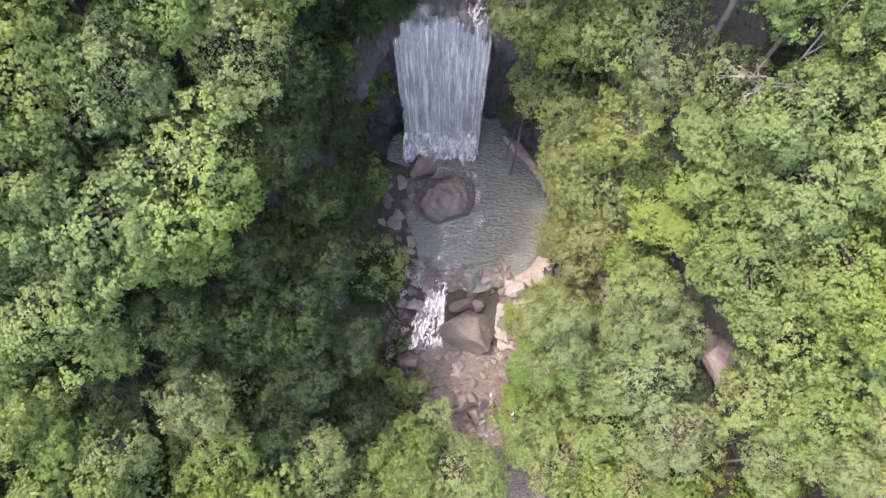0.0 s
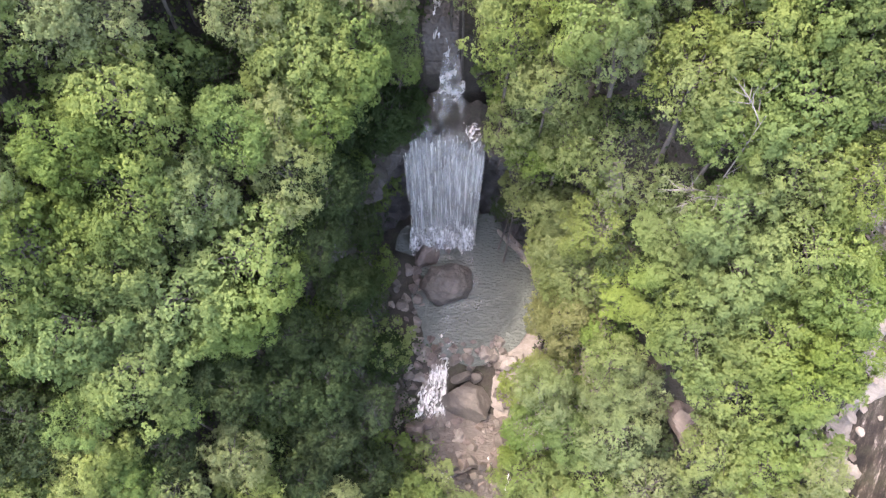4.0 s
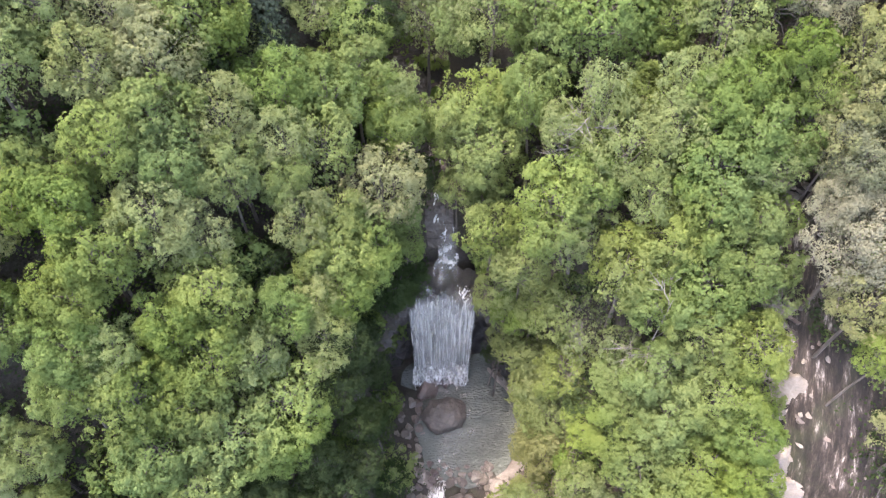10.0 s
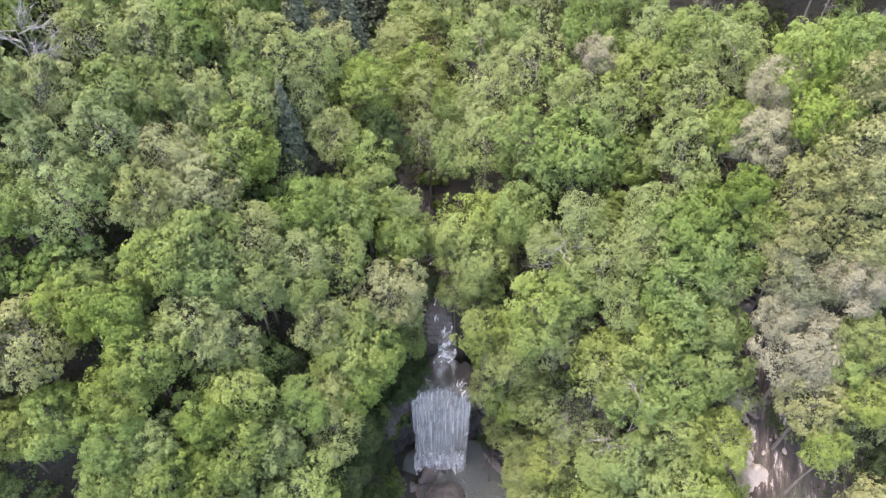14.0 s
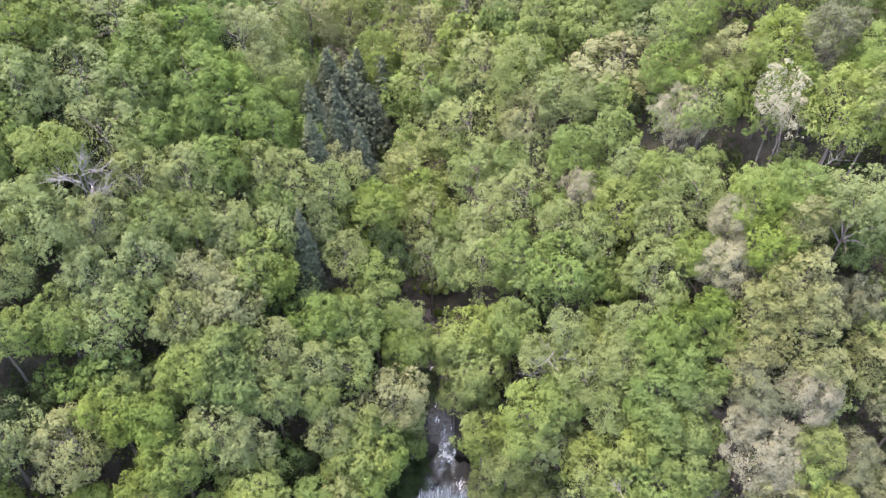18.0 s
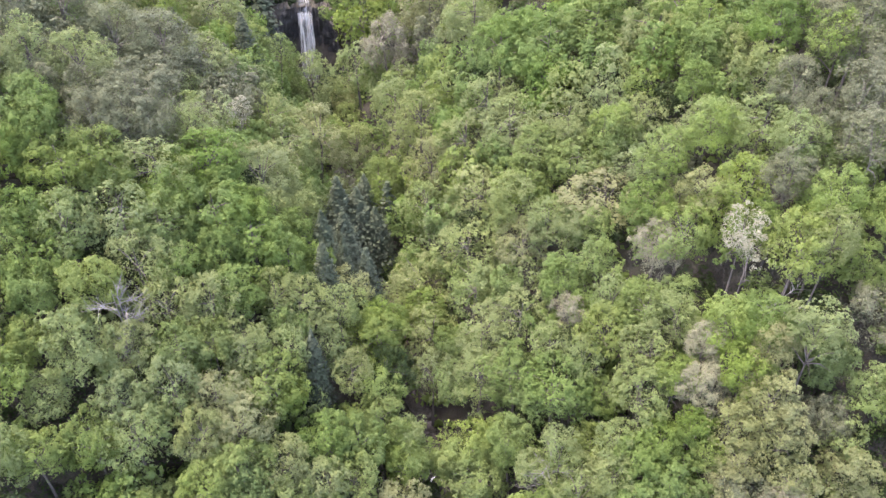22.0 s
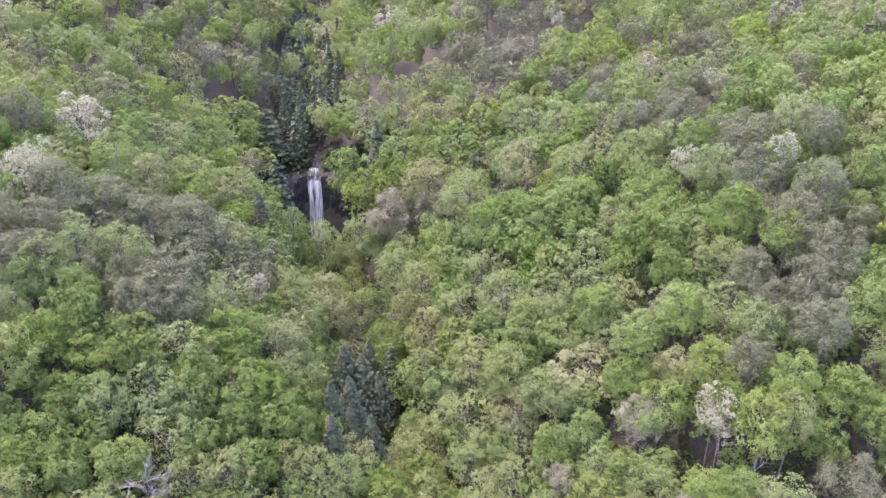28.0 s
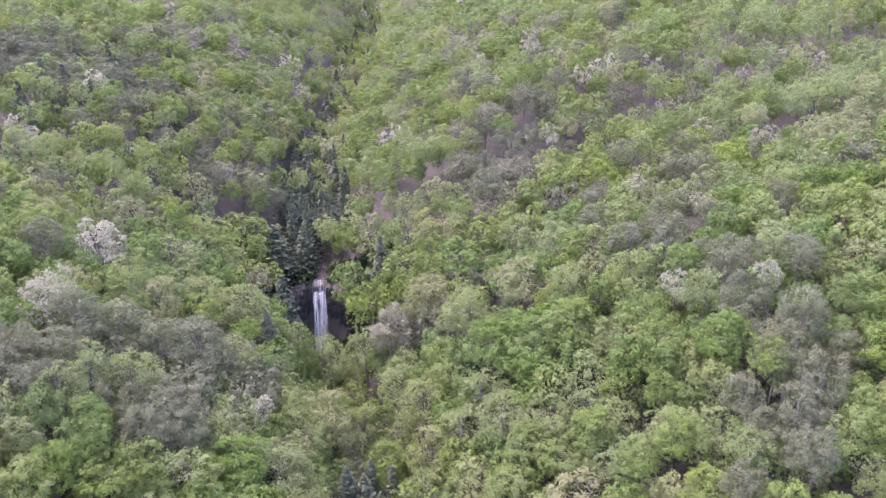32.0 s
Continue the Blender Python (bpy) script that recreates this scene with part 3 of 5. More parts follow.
def leaves(rng, centres, normals, size, mat, name="crown", single=False, stray=0.3):
    """One small bent leaf (two triangles, or one where it is far off) at each centre, facing about its normal."""
    n = len(centres)
    nor = unit(normals + rng.normal(0, stray, (n, 3)))
    side = unit(np.cross(nor, rng.normal(0, 1, (n, 3))))
    along = np.cross(nor, side)
    s = size * rng.uniform(0.65, 1.3, (n, 1))
    w = s * rng.uniform(0.5, 0.8, (n, 1))
    tip, root = centres + along * s - nor * s * 0.3, centres - along * s * 0.8
    left, right = centres - side * w - nor * s * 0.12, centres + side * w * 0.9
    if single:
        return flat_mesh(name, np.stack([root, left + (tip - centres) * 0.3, right + (tip - centres) * 0.6], 1).reshape(-1, 3), np.arange(n * 3).reshape(n, 3), mat)
    verts = np.stack([root, left, tip, right], 1).reshape(-1, 3)
    i = np.arange(n) * 4
    faces = np.stack([i, i + 1, i + 2, i, i + 2, i + 3], 1).reshape(-1, 3)
    return flat_mesh(name, verts, faces, mat)


def lobes(rng, radius, height, count):
    """Centres and radii of the foliage lobes of a broad, uneven dome whose top is at z = height."""
    a = rng.uniform(0, 2 * math.pi, count)
    rise = rng.uniform(-0.6, 1, count)
    r = np.sqrt(np.clip(1 - rise ** 2, 0.02, 1)) * np.where(rise < 0, 0.95, 1)
    up, down = radius * 0.88, radius * 0.95
    ang = rng.uniform(0, 6.28)
    uneven = (1 + 0.12 * np.sin(2 * a + ang) + 0.11 * np.sin(3 * a + ang * 2) + 0.06 * np.sin(5 * a + ang * 3)) * rng.uniform(0.78, 1.06, count)
    size = radius * rng.uniform(0.15, 0.29, count)
    c = np.stack([(radius - size) * r * np.cos(a) * uneven, (radius - size) * r * np.sin(a) * uneven,
                  height - up - size * 0.8 + np.where(rise > 0, up, down) * rise * rng.uniform(0.78, 1.0, count)], -1)
    return c, size


def crown(rng, radius, height, count, tufts, per, size, mat, spread=0.3, single=False, loose=0.0):
    """A crown of lobes; on the outer side of each lobe sit tufts, small caps of leaves that face outwards."""
    c, s = lobes(rng, radius, height, count)
    k = rng.integers(0, count, tufts * count)
    way = unit(rng.normal(0, 1, (len(k), 3)) + unit(c[k] - (0, 0, height - radius)) * 0.9 + (0, 0, 0.5))
    at = c[k] + way * (s[k] * rng.uniform(0.75, 1.12, len(k)))[:, None] * (1, 1, 0.85)
    j = np.repeat(np.arange(len(k)), per)
    cap = unit(rng.normal(0, 1, (len(j), 3)) + way[j] * 1.1 + (0, 0, 0.4))
    wide = spread * rng.uniform(0.7, 1.35, len(k))[j][:, None]
    centres = at[j] + cap * wide * rng.uniform(0.55, 1.05, (len(j), 1)) + rng.normal(0, 1, (len(j), 3)) * loose
    inner = unit(rng.normal(0, 1, (len(centres) // 5, 3)))
    inner = inner * np.where(inner[:, 2:] > 0, (radius, radius, radius * 0.78), (radius, radius, radius * 0.85)) * rng.uniform(0.5, 0.74, (len(inner), 1))
    centres = np.concatenate([centres, inner + (0, 0, height - radius * 0.95)])
    facing = np.concatenate([cap * 0.75 + way[j] * 0.5, unit(inner)]) + (0, 0, 0.3)
    return leaves(rng, centres, facing, size, mat, single=single), c, s


def woodwork(rng, height, radius, c, s, limbs, mat):
    """Trunk and limbs that carry the lobes."""
    lean = rng.normal(0, 0.35, 2)
    fork = height - radius * rng.uniform(1.2, 1.5)
    tubes = [tube([(0, 0, -1.5), (lean[0] * 0.2, lean[1] * 0.2, fork * 0.5), (lean[0], lean[1], fork), (lean[0] * 1.3, lean[1] * 1.3, height - radius * 0.35)],
                  [0.034 * height * 0.5, 0.024 * height * 0.5, 0.016 * height * 0.5, 0.03])]
    for k in rng.permutation(len(c))[:limbs]:
        a = Vector((lean[0], lean[1], fork + rng.uniform(-0.1, 0.5) * radius))
        b = Vector(c[k])
        mid = a.lerp(b, 0.5) + Vector((0, 0, 0.08 * radius))
        tubes.append(tube([a, mid, b], [0.006 * height, 0.004 * height, 0.015], 5))
    return joined(tubes, "trunk", mat)


PATTERN = {}


def pattern(kind, grade, i):
    """The meshes of one tree pattern: (trunk, crown), with a crown 1 m times its radius wide."""
    key = (kind, grade, i)
    if key in PATTERN:
        return PATTERN[key]
    rng = np.random.default_rng(abs(hash((sum(map(ord, kind)), grade, i))) % 99991)
    R, H = 4.5, 16.0
    count, clumps, per, size = {0: (64, 17, 12, 0.115), 1: (54, 13, 11, 0.15), 2: (34, 9, 6, 0.29)}[grade]
    if kind == "white":
        count = int(count * 0.6)
    if kind == "fir":
        rows, per_row = {0: (30, 110), 1: (26, 130), 2: (16, 48)}[grade]
        R = 3.0
        c, nrm = [], []
        for k in range(rows):
            f = k / (rows - 1)
            reach = R * (1 - f ** 1.6) ** 0.9 * (0.85 + 0.15 * math.sin(k * 2.3)) + 0.2
            arms = 11
            for q in range(per_row):
                a = (q % arms) * 2 * math.pi / arms + k * 1.1 + rng.normal(0, 0.2)
                d = reach * rng.uniform(0.12, 1) ** 0.7
                c.append((d * math.cos(a), d * math.sin(a), 3.5 + (H - 3.5) * f - 0.35 * d + rng.normal(0, 0.22)))
                nrm.append((0.7 * math.cos(a), 0.7 * math.sin(a), 0.9))
        me = leaves(rng, np.array(c), np.array(nrm), (0.18, 0.24, 0.42)[grade], LEAF["fir"], single=grade > 0)
        wood = joined([tube([(0, 0, -1.5), (0, 0, H * 0.5), (0, 0, H - 0.3)], [0.32, 0.2, 0.03])], "trunk", BARK)
    elif kind in ("bud", "grey"):
        me, cc, ss = crown(rng, R, H, count, int(clumps * 1.25), per, size * 0.8, LEAF[kind], 0.34, grade > 0, 0.1)
        wood = woodwork(rng, H, R, cc, ss, 9 if grade < 2 else 5, BARK)
    else:
        coarse = {"green": 1.12, "yellow": 1.0, "pale": 0.88, "white": 0.85}.get(kind, 0.95)
        me, cc, ss = crown(rng, R, H, count, clumps, per, size * coarse, LEAF[kind], (0.3, 0.36, 0.42)[grade] * coarse, grade > 0)
        wood = woodwork(rng, H, R, cc, ss, (14, 8, 5)[grade], BARK)
    PATTERN[key] = (wood, me)
    return PATTERN[key]


NAMES = {"fir": ("conifer_tree", "dark green conifer with drooping branches on the valley slope", "conifer"),
         "white": ("blossom_tree", "tree covered in white spring blossom among green woods", "tree"),
         "bud": ("budding_tree", "greyish brown tree with budding twigs and hardly any leaves", "tree"),
         "grey": ("pine_tree", "grey-green thin-crowned pine among the broadleaf trees", "tree"),
         "green": ("broadleaf_tree", "broadleaf tree with a full mid-green spring crown", "tree"),
         "yellow": ("broadleaf_tree", "broadleaf tree with bright yellow-green young leaves", "tree"),
         "pale": ("broadleaf_tree", "broadleaf tree with a pale grey-green crown", "tree"),
         # ordinary broadleaf trees whose shade is put into the leaf colour
         "deep": ("shade_toned_tree", "shaded broadleaf tree with deep green leaves in the gorge", "tree"),
         "tan": ("flowering_tree", "broadleaf tree with tan-tinged flowering crown", "tree")}
GROUP = {"tan": "flowering trees", "deep": "trees of the gorge's shade", "fir": "conifers of the valley", "white": "blossoming trees", "bud": "budding trees", "grey": "pines of the slope"}
STANDING = []
WOODLAND = {}      # the fill between the trees above, joined later


def height_at(x, y):
    return float(footing(np.array([x]), np.array([y]))[0])


def crown_stretch(kind, wide, height):
    """How far a crown is drawn out along its trunk: a broad tree keeps its round head however tall it stands."""
    return 1.0 if kind == "fir" else min(wide * 1.12 * 16 / height, 1.15)


def plant(kind, x, y, radius, height, turn, grade, top=None):
    """One tree whose crown stands over (x, y). On a cliff's rim the trunk is rooted on top and leans out."""
    i = int(abs(x * 13.7 + y * 7.3)) % (4, 4, 3)[grade]
    wood, leaf = pattern(kind, grade, i)
    name, label, category = NAMES[kind]
    bx, by, z = x, y, height_at(x, y)
    if top is not None:
        reach, turns = np.meshgrid(np.linspace(0, 6.0 if abs(x) < 13 and y < 36 else 1.6, 9), np.arange(0, 6.2, 0.4), indexing="ij")
        px, py = x + reach * np.cos(turns), y + reach * np.sin(turns)
        up = top - footing(px, py)
        cost = np.where((up > 6) & (up < 21), reach + 0.5 * np.abs(up - 12), 1e6)
        best = np.unravel_index(np.argmin(cost), cost.shape)
        if cost[best] < 1e6:
            bx, by = float(px[best]), float(py[best])
        z = height_at(bx, by)
        height = max(top - z, 4)
    ob = new(name)
    wide = radius / (3.0 if kind == "fir" else 4.5)
    lean = Matrix(((1, 0, (x - bx) / height / 0.85, 0), (0, 1, (y - by) / height / 0.85, 0), (0, 0, 1, 0), (0, 0, 0, 1)))
    ob.matrix_basis = Matrix.Translation((bx, by, z)) @ lean @ pose(0, 0, 0, 0, 0, turn) @ Matrix.Diagonal((wide, wide, height / 16.0, 1))
    tagged(ob, label, category, GROUP.get(kind, "broadleaf trees of the gorge woods"))
    part("trunk", wood, ob)
    tall = crown_stretch(kind, wide, height)
    part("crown", leaf, ob).matrix_basis = pose(0, 0, 16 - 16 * tall) @ Matrix.Diagonal((1, 1, tall, 1))


def open_ground(x, y):
    """Where no tree stands: the pools, the creek and the hollow of the far fall."""
    d = x - float(stream_x(np.array([y]))[0])
    if y < 27.5:
        return -6.0 < d < 7.0 if y > 5 else abs(d) < 4.0
    return abs(d) < (2.6 if y < 45 else 1.5 if y < 150 else 0.4) or (abs(d) < 8.5 and 125 < y < 139)


def slab_zone(x, y):
    return (-9 < y < 14.5 and 24.4 < x < 29.8) or (14 < y < 27 and 24.2 < x < 26.6) or (abs(x - 17) < 1.5 and 6 < y < 11)


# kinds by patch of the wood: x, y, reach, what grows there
# the deep patches paint the shaded left side of the gorge
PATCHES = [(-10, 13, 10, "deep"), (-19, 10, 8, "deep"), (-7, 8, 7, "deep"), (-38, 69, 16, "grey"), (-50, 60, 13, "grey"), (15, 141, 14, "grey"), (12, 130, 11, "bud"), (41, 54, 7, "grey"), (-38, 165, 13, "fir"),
           (-39, 140, 8, "fir"), (-21, 141, 6, "green"), (-95, 165, 26, "grey"), (20, 86, 16, "green"), (72, 135, 26, "pale"), (-10, 60, 7, "fir"), (-12, 70, 7, "fir"), (-16, 80, 5, "bud"), (33, 12, 10, "grey"), (38, 26, 10, "grey"),
           (-60, 97, 4, "white"), (-57, 72, 3.5, "white"), (43, 67, 2.5, "white"), (75, 108, 14, "tan")]
rng = random.Random(5)
KINDS = ["green"] * 11 + ["yellow"] * 7 + ["pale"] * 6 + ["tan"] * 2


def kind_at(x, y):
    for a, b, reach, kind in PATCHES:
        if (x - a) ** 2 + (y - b) ** 2 < reach ** 2 * rng.uniform(0.5, 1.1) and rng.random() < 0.72:
            return kind
    if y > 138 and abs(x - float(stream_x(np.array([y]))[0])) < 8 and rng.random() < 0.35:
        return "fir"
    if y > 90 and rng.random() < 0.25:
        return rng.choice(["grey", "grey", "pale", "pale", "bud", "tan"])
    return rng.choice(KINDS)


def scatter(x0, x1, y0, y1, gap, tries, keep):
    """Random places with room between them."""
    cells = {}
    for a, b, c in STANDING:
        cells.setdefault((int(a // 12), int(b // 12)), []).append((a, b, c))
    for _ in range(tries):
        x, y = rng.uniform(x0, x1), rng.uniform(y0, y1)
        r = rng.uniform(0.75, 1.25)
        if keep(x, y) and not open_ground(x, y) and not slab_zone(x, y):
            i, j = int(x // 12), int(y // 12)
            close = (q for k in (-1, 0, 1) for n in (-1, 0, 1) for q in cells.get((i + k, j + n), ()))
            if all((x - a) ** 2 + (y - b) ** 2 > (gap * (0.5 * r + 0.5 * c / 3.4)) ** 2 for a, b, c in close):
                STANDING.append((x, y, 3.4 * r))
                cells.setdefault((i, j), []).append(STANDING[-1])
                yield x, y, r


def in_reach(x, y):
    """The stretch of wood that the flight looks over."""
    return abs(x) < 26 + 0.66 * (y + 22)


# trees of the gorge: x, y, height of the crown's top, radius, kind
# deep crowns here have the left bank's shade in their colour
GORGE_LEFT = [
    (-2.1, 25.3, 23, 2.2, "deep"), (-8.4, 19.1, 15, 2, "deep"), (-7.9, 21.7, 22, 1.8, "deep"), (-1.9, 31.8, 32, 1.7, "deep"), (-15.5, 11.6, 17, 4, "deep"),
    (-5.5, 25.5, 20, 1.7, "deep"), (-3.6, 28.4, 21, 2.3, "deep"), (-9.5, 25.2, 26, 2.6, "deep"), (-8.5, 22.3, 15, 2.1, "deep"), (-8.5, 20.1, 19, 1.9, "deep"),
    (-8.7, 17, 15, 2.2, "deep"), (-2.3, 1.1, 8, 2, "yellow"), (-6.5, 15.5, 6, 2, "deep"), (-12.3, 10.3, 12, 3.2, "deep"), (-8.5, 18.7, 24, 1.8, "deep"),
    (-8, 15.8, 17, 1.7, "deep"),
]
GORGE_RIGHT = [
    (8.1, 22.4, 17, 2.1, "pale"), (9.9, 17.7, 16, 2.7, "pale"), (9.9, 15, 14, 2.3, "tan"), (8.8, 21.4, 11, 1.8, "pale"), (6.4, 10.9, 10, 2.1, "yellow"),
    (1.2, 1.1, 8, 2.8, "pale"), (3, 0.6, 6, 1.6, "yellow"), (9.5, 16.2, 12, 2.3, "tan"), (8.5, 22.9, 11, 1.7, "yellow"), (6.7, 26.2, 10, 1.5, "deep"),
]

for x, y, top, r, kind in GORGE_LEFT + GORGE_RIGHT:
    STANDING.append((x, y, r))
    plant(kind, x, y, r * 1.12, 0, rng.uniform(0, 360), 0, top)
# crowns that stand out: x, y, height of the crown's top, radius, kind
NEAR_WOOD_1 = [
    (21.7, 7.6, 23.2, 2.4, "yellow"), (-17.4, 7.9, 27.4, 3.1, "yellow"), (18.4, 8.1, 21.4, 3.1, "yellow"), (22.3, 9.2, 25.6, 2.2, "green"), (-19.1, 9.5, 30.8, 2.9, "green"),
    (13, 10.1, 14, 2.8, "pale"), (19.3, 10.2, 25.2, 3.2, "green"), (-12, 11, 26.5, 2.3, "green"), (15.6, 11.2, 23.3, 2.9, "green"), (-23.3, 11.3, 36.1, 1.9, "green"),
    (-14.6, 11.4, 29.7, 3.1, "green"), (22.2, 11.4, 28.2, 2.2, "green"), (8.8, 11.7, 8.9, 2.6, "pale"), (-20.1, 11.8, 35, 3, "green"), (-17, 12.1, 32.6, 2.5, "green"),
    (16.3, 12.3, 24.8, 1.6, "yellow"), (-23, 13.2, 38.6, 2.3, "green"), (17.3, 13.2, 27, 3, "green"), (-20.5, 13.4, 37.1, 2, "pale"), (20.3, 13.6, 29.9, 2.8, "yellow"),
    (-11, 13.8, 29.9, 3.6, "yellow"), (-15.6, 14.4, 34.8, 2.8, "green"), (-6.5, 15, 26.5, 1.8, "deep"), (13, 15, 14.9, 2.7, "yellow"),
]
NEAR_WOOD_2 = [
    (-12.7, 15.3, 33.1, 2.2, "pale"), (-17.5, 15.5, 37.3, 2, "green"), (-22.4, 15.6, 40.7, 2.2, "green"), (14.8, 15.7, 17.8, 2.3, "green"), (21.8, 15.9, 33.4, 2.5, "yellow"),
    (16.4, 16, 29.2, 2.5, "green"), (9.9, 16.8, 9.9, 2.6, "tan"), (15.1, 17.1, 22.1, 3.1, "green"), (19, 17.2, 32.7, 2.7, "yellow"), (-5.9, 17.3, 29.2, 1.8, "deep"),
    (-8.4, 17.4, 31.8, 2.3, "pale"), (-15.3, 17.7, 38.2, 3, "yellow"), (-20.7, 18, 42.8, 2.7, "green"), (-10.9, 18, 34.5, 2, "green"), (-8.8, 19, 33.6, 1.9, "pale"),
    (-22.3, 19.4, 44.6, 1.9, "green"), (9.1, 19.8, 16, 3, "pale"), (18.6, 19.8, 35.8, 3.1, "green"), (15.8, 20, 33.9, 2.6, "green"), (-15.9, 20.1, 40.6, 2.1, "pale"),
    (12.5, 20.1, 21, 2.8, "yellow"), (21.1, 20.1, 37.9, 2.6, "green"), (-17.9, 20.2, 42.7, 2.6, "pale"), (-6.5, 20.3, 33.1, 2.3, "green"),
]
NEAR_WOOD_3 = [
    (13.7, 21.5, 35.1, 3, "yellow"), (21.2, 21.5, 40.1, 2, "green"), (-7.5, 21.9, 35.5, 2.8, "yellow"), (16.7, 22.1, 37.4, 2.7, "yellow"), (18.5, 22.7, 39.9, 2.6, "green"),
    (-3.6, 22.9, 33.3, 3.2, "green"), (-20.1, 23.3, 46.1, 2.4, "yellow"), (-9.6, 23.3, 38.3, 2.2, "pale"), (-17, 23.4, 44.1, 2.3, "green"), (9.1, 23.4, 35.7, 2.9, "pale"),
    (8, 23.5, 17.5, 2.8, "pale"), (21.7, 23.5, 43.1, 1.8, "pale"), (12.5, 23.8, 26.1, 3.1, "pale"), (-14.2, 24, 42.4, 2.4, "green"), (8.8, 24.2, 24.8, 2.2, "pale"),
    (14.7, 24.3, 39.2, 2, "pale"), (18.7, 24.5, 42.6, 3, "green"), (-10.6, 24.6, 39.9, 1.8, "green"), (-5.4, 24.6, 35.9, 2.4, "yellow"), (6.6, 25.1, 29.8, 2.3, "pale"),
    (6.9, 25.2, 21.8, 2.4, "green"), (6.4, 25.2, 15.6, 1.7, "pale"), (20.7, 25.2, 45.4, 2.7, "green"), (-18, 25.3, 46, 2.6, "green"),
]
NEAR_WOOD_4 = [
    (23.2, 25.4, 46.9, 1.4, "yellow"), (10.3, 25.5, 38.8, 2.3, "green"), (4.3, 25.9, 23.9, 2.4, "pale"), (13, 26.7, 42.3, 2.8, "pale"), (15.7, 26.7, 43.6, 2.4, "pale"),
    (5.7, 26.8, 38, 3.2, "yellow"), (3.6, 26.8, 31.9, 2.4, "yellow"), (-3.2, 27.1, 22.6, 1.7, "deep"), (-14.5, 27.2, 44.4, 2.4, "pale"), (-11, 27.2, 41.7, 2.2, "pale"),
    (18.1, 27.2, 45.6, 2.3, "green"), (19.6, 27.3, 46.8, 1.9, "green"), (-2, 27.6, 27.5, 1.5, "green"), (-4.3, 27.8, 37.3, 2.9, "tan"), (8.1, 28.2, 40.5, 1.8, "pale"),
    (-7.8, 28.3, 40.2, 2.5, "yellow"), (16.2, 28.4, 45.7, 2, "pale"), (11.3, 29.4, 43.7, 1.9, "pale"), (2.2, 29.5, 36.7, 3.1, "yellow"), (-1.8, 29.5, 29.6, 1.7, "green"),
    (0.9, 30.4, 31.6, 1.8, "yellow"), (-11.5, 30.9, 43.6, 2.5, "green"), (-3.2, 31.5, 38, 2.2, "green"), (6.7, 31.6, 41.9, 2.3, "green"),
]
NEAR_WOOD_5 = [
    (-8.3, 32, 41.7, 2.6, "green"), (0.6, 33, 35.8, 1.8, "yellow"), (-1.9, 33.5, 36.9, 1.4, "green"), (2.8, 33.6, 39.1, 3.4, "yellow"), (-3.7, 34.9, 38.7, 2.2, "pale"),
]
BANK_WOOD_1 = [
    (21.4, 1.4, 16.6, 1.7, "pale"), (-7.4, 1.7, 12.2, 2, "pale"), (-16.4, 1.8, 20.1, 2.3, "pale"), (18.9, 1.8, 14.3, 1.8, "pale"), (-12.5, 2, 16.7, 2.3, "green"),
    (-2.5, 2.2, 9, 2.3, "green"), (8.4, 2.3, 6.9, 3.1, "yellow"), (-18, 2.4, 21.8, 1.7, "green"), (22.9, 3.1, 19.1, 1.5, "pale"), (-19.5, 3.3, 24.2, 2.4, "yellow"),
    (14.4, 3.3, 12.2, 2.6, "pale"), (20.3, 3.9, 17.8, 2.3, "yellow"), (10.9, 4.2, 10.4, 2.5, "yellow"), (-13.1, 4.5, 19.2, 2, "pale"), (6.1, 4.6, 7.4, 2.6, "yellow"),
    (17.9, 5, 16.9, 2.5, "yellow"), (-19.7, 5.1, 25.7, 1.6, "green"), (-15.2, 6.4, 23, 1.4, "green"), (-7.9, 6.5, 16.3, 2.1, "deep"), (12.3, 6.8, 14.7, 2.6, "pale"),
    (8.9, 6.9, 12, 1.8, "green"), (6.2, 7.4, 10.9, 1.8, "green"), (-12.9, 8.2, 23.1, 2.2, "deep"), (-5, 8.3, 15.8, 1.7, "deep"),
]
# deep rows: shade of the left bank put into the leaf colour
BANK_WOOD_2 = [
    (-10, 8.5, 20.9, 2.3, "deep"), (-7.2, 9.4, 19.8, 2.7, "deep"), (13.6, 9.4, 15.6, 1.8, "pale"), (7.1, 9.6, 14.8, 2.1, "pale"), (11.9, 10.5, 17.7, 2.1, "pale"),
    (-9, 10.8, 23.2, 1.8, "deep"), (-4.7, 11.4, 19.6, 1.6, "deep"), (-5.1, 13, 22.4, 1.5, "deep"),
]
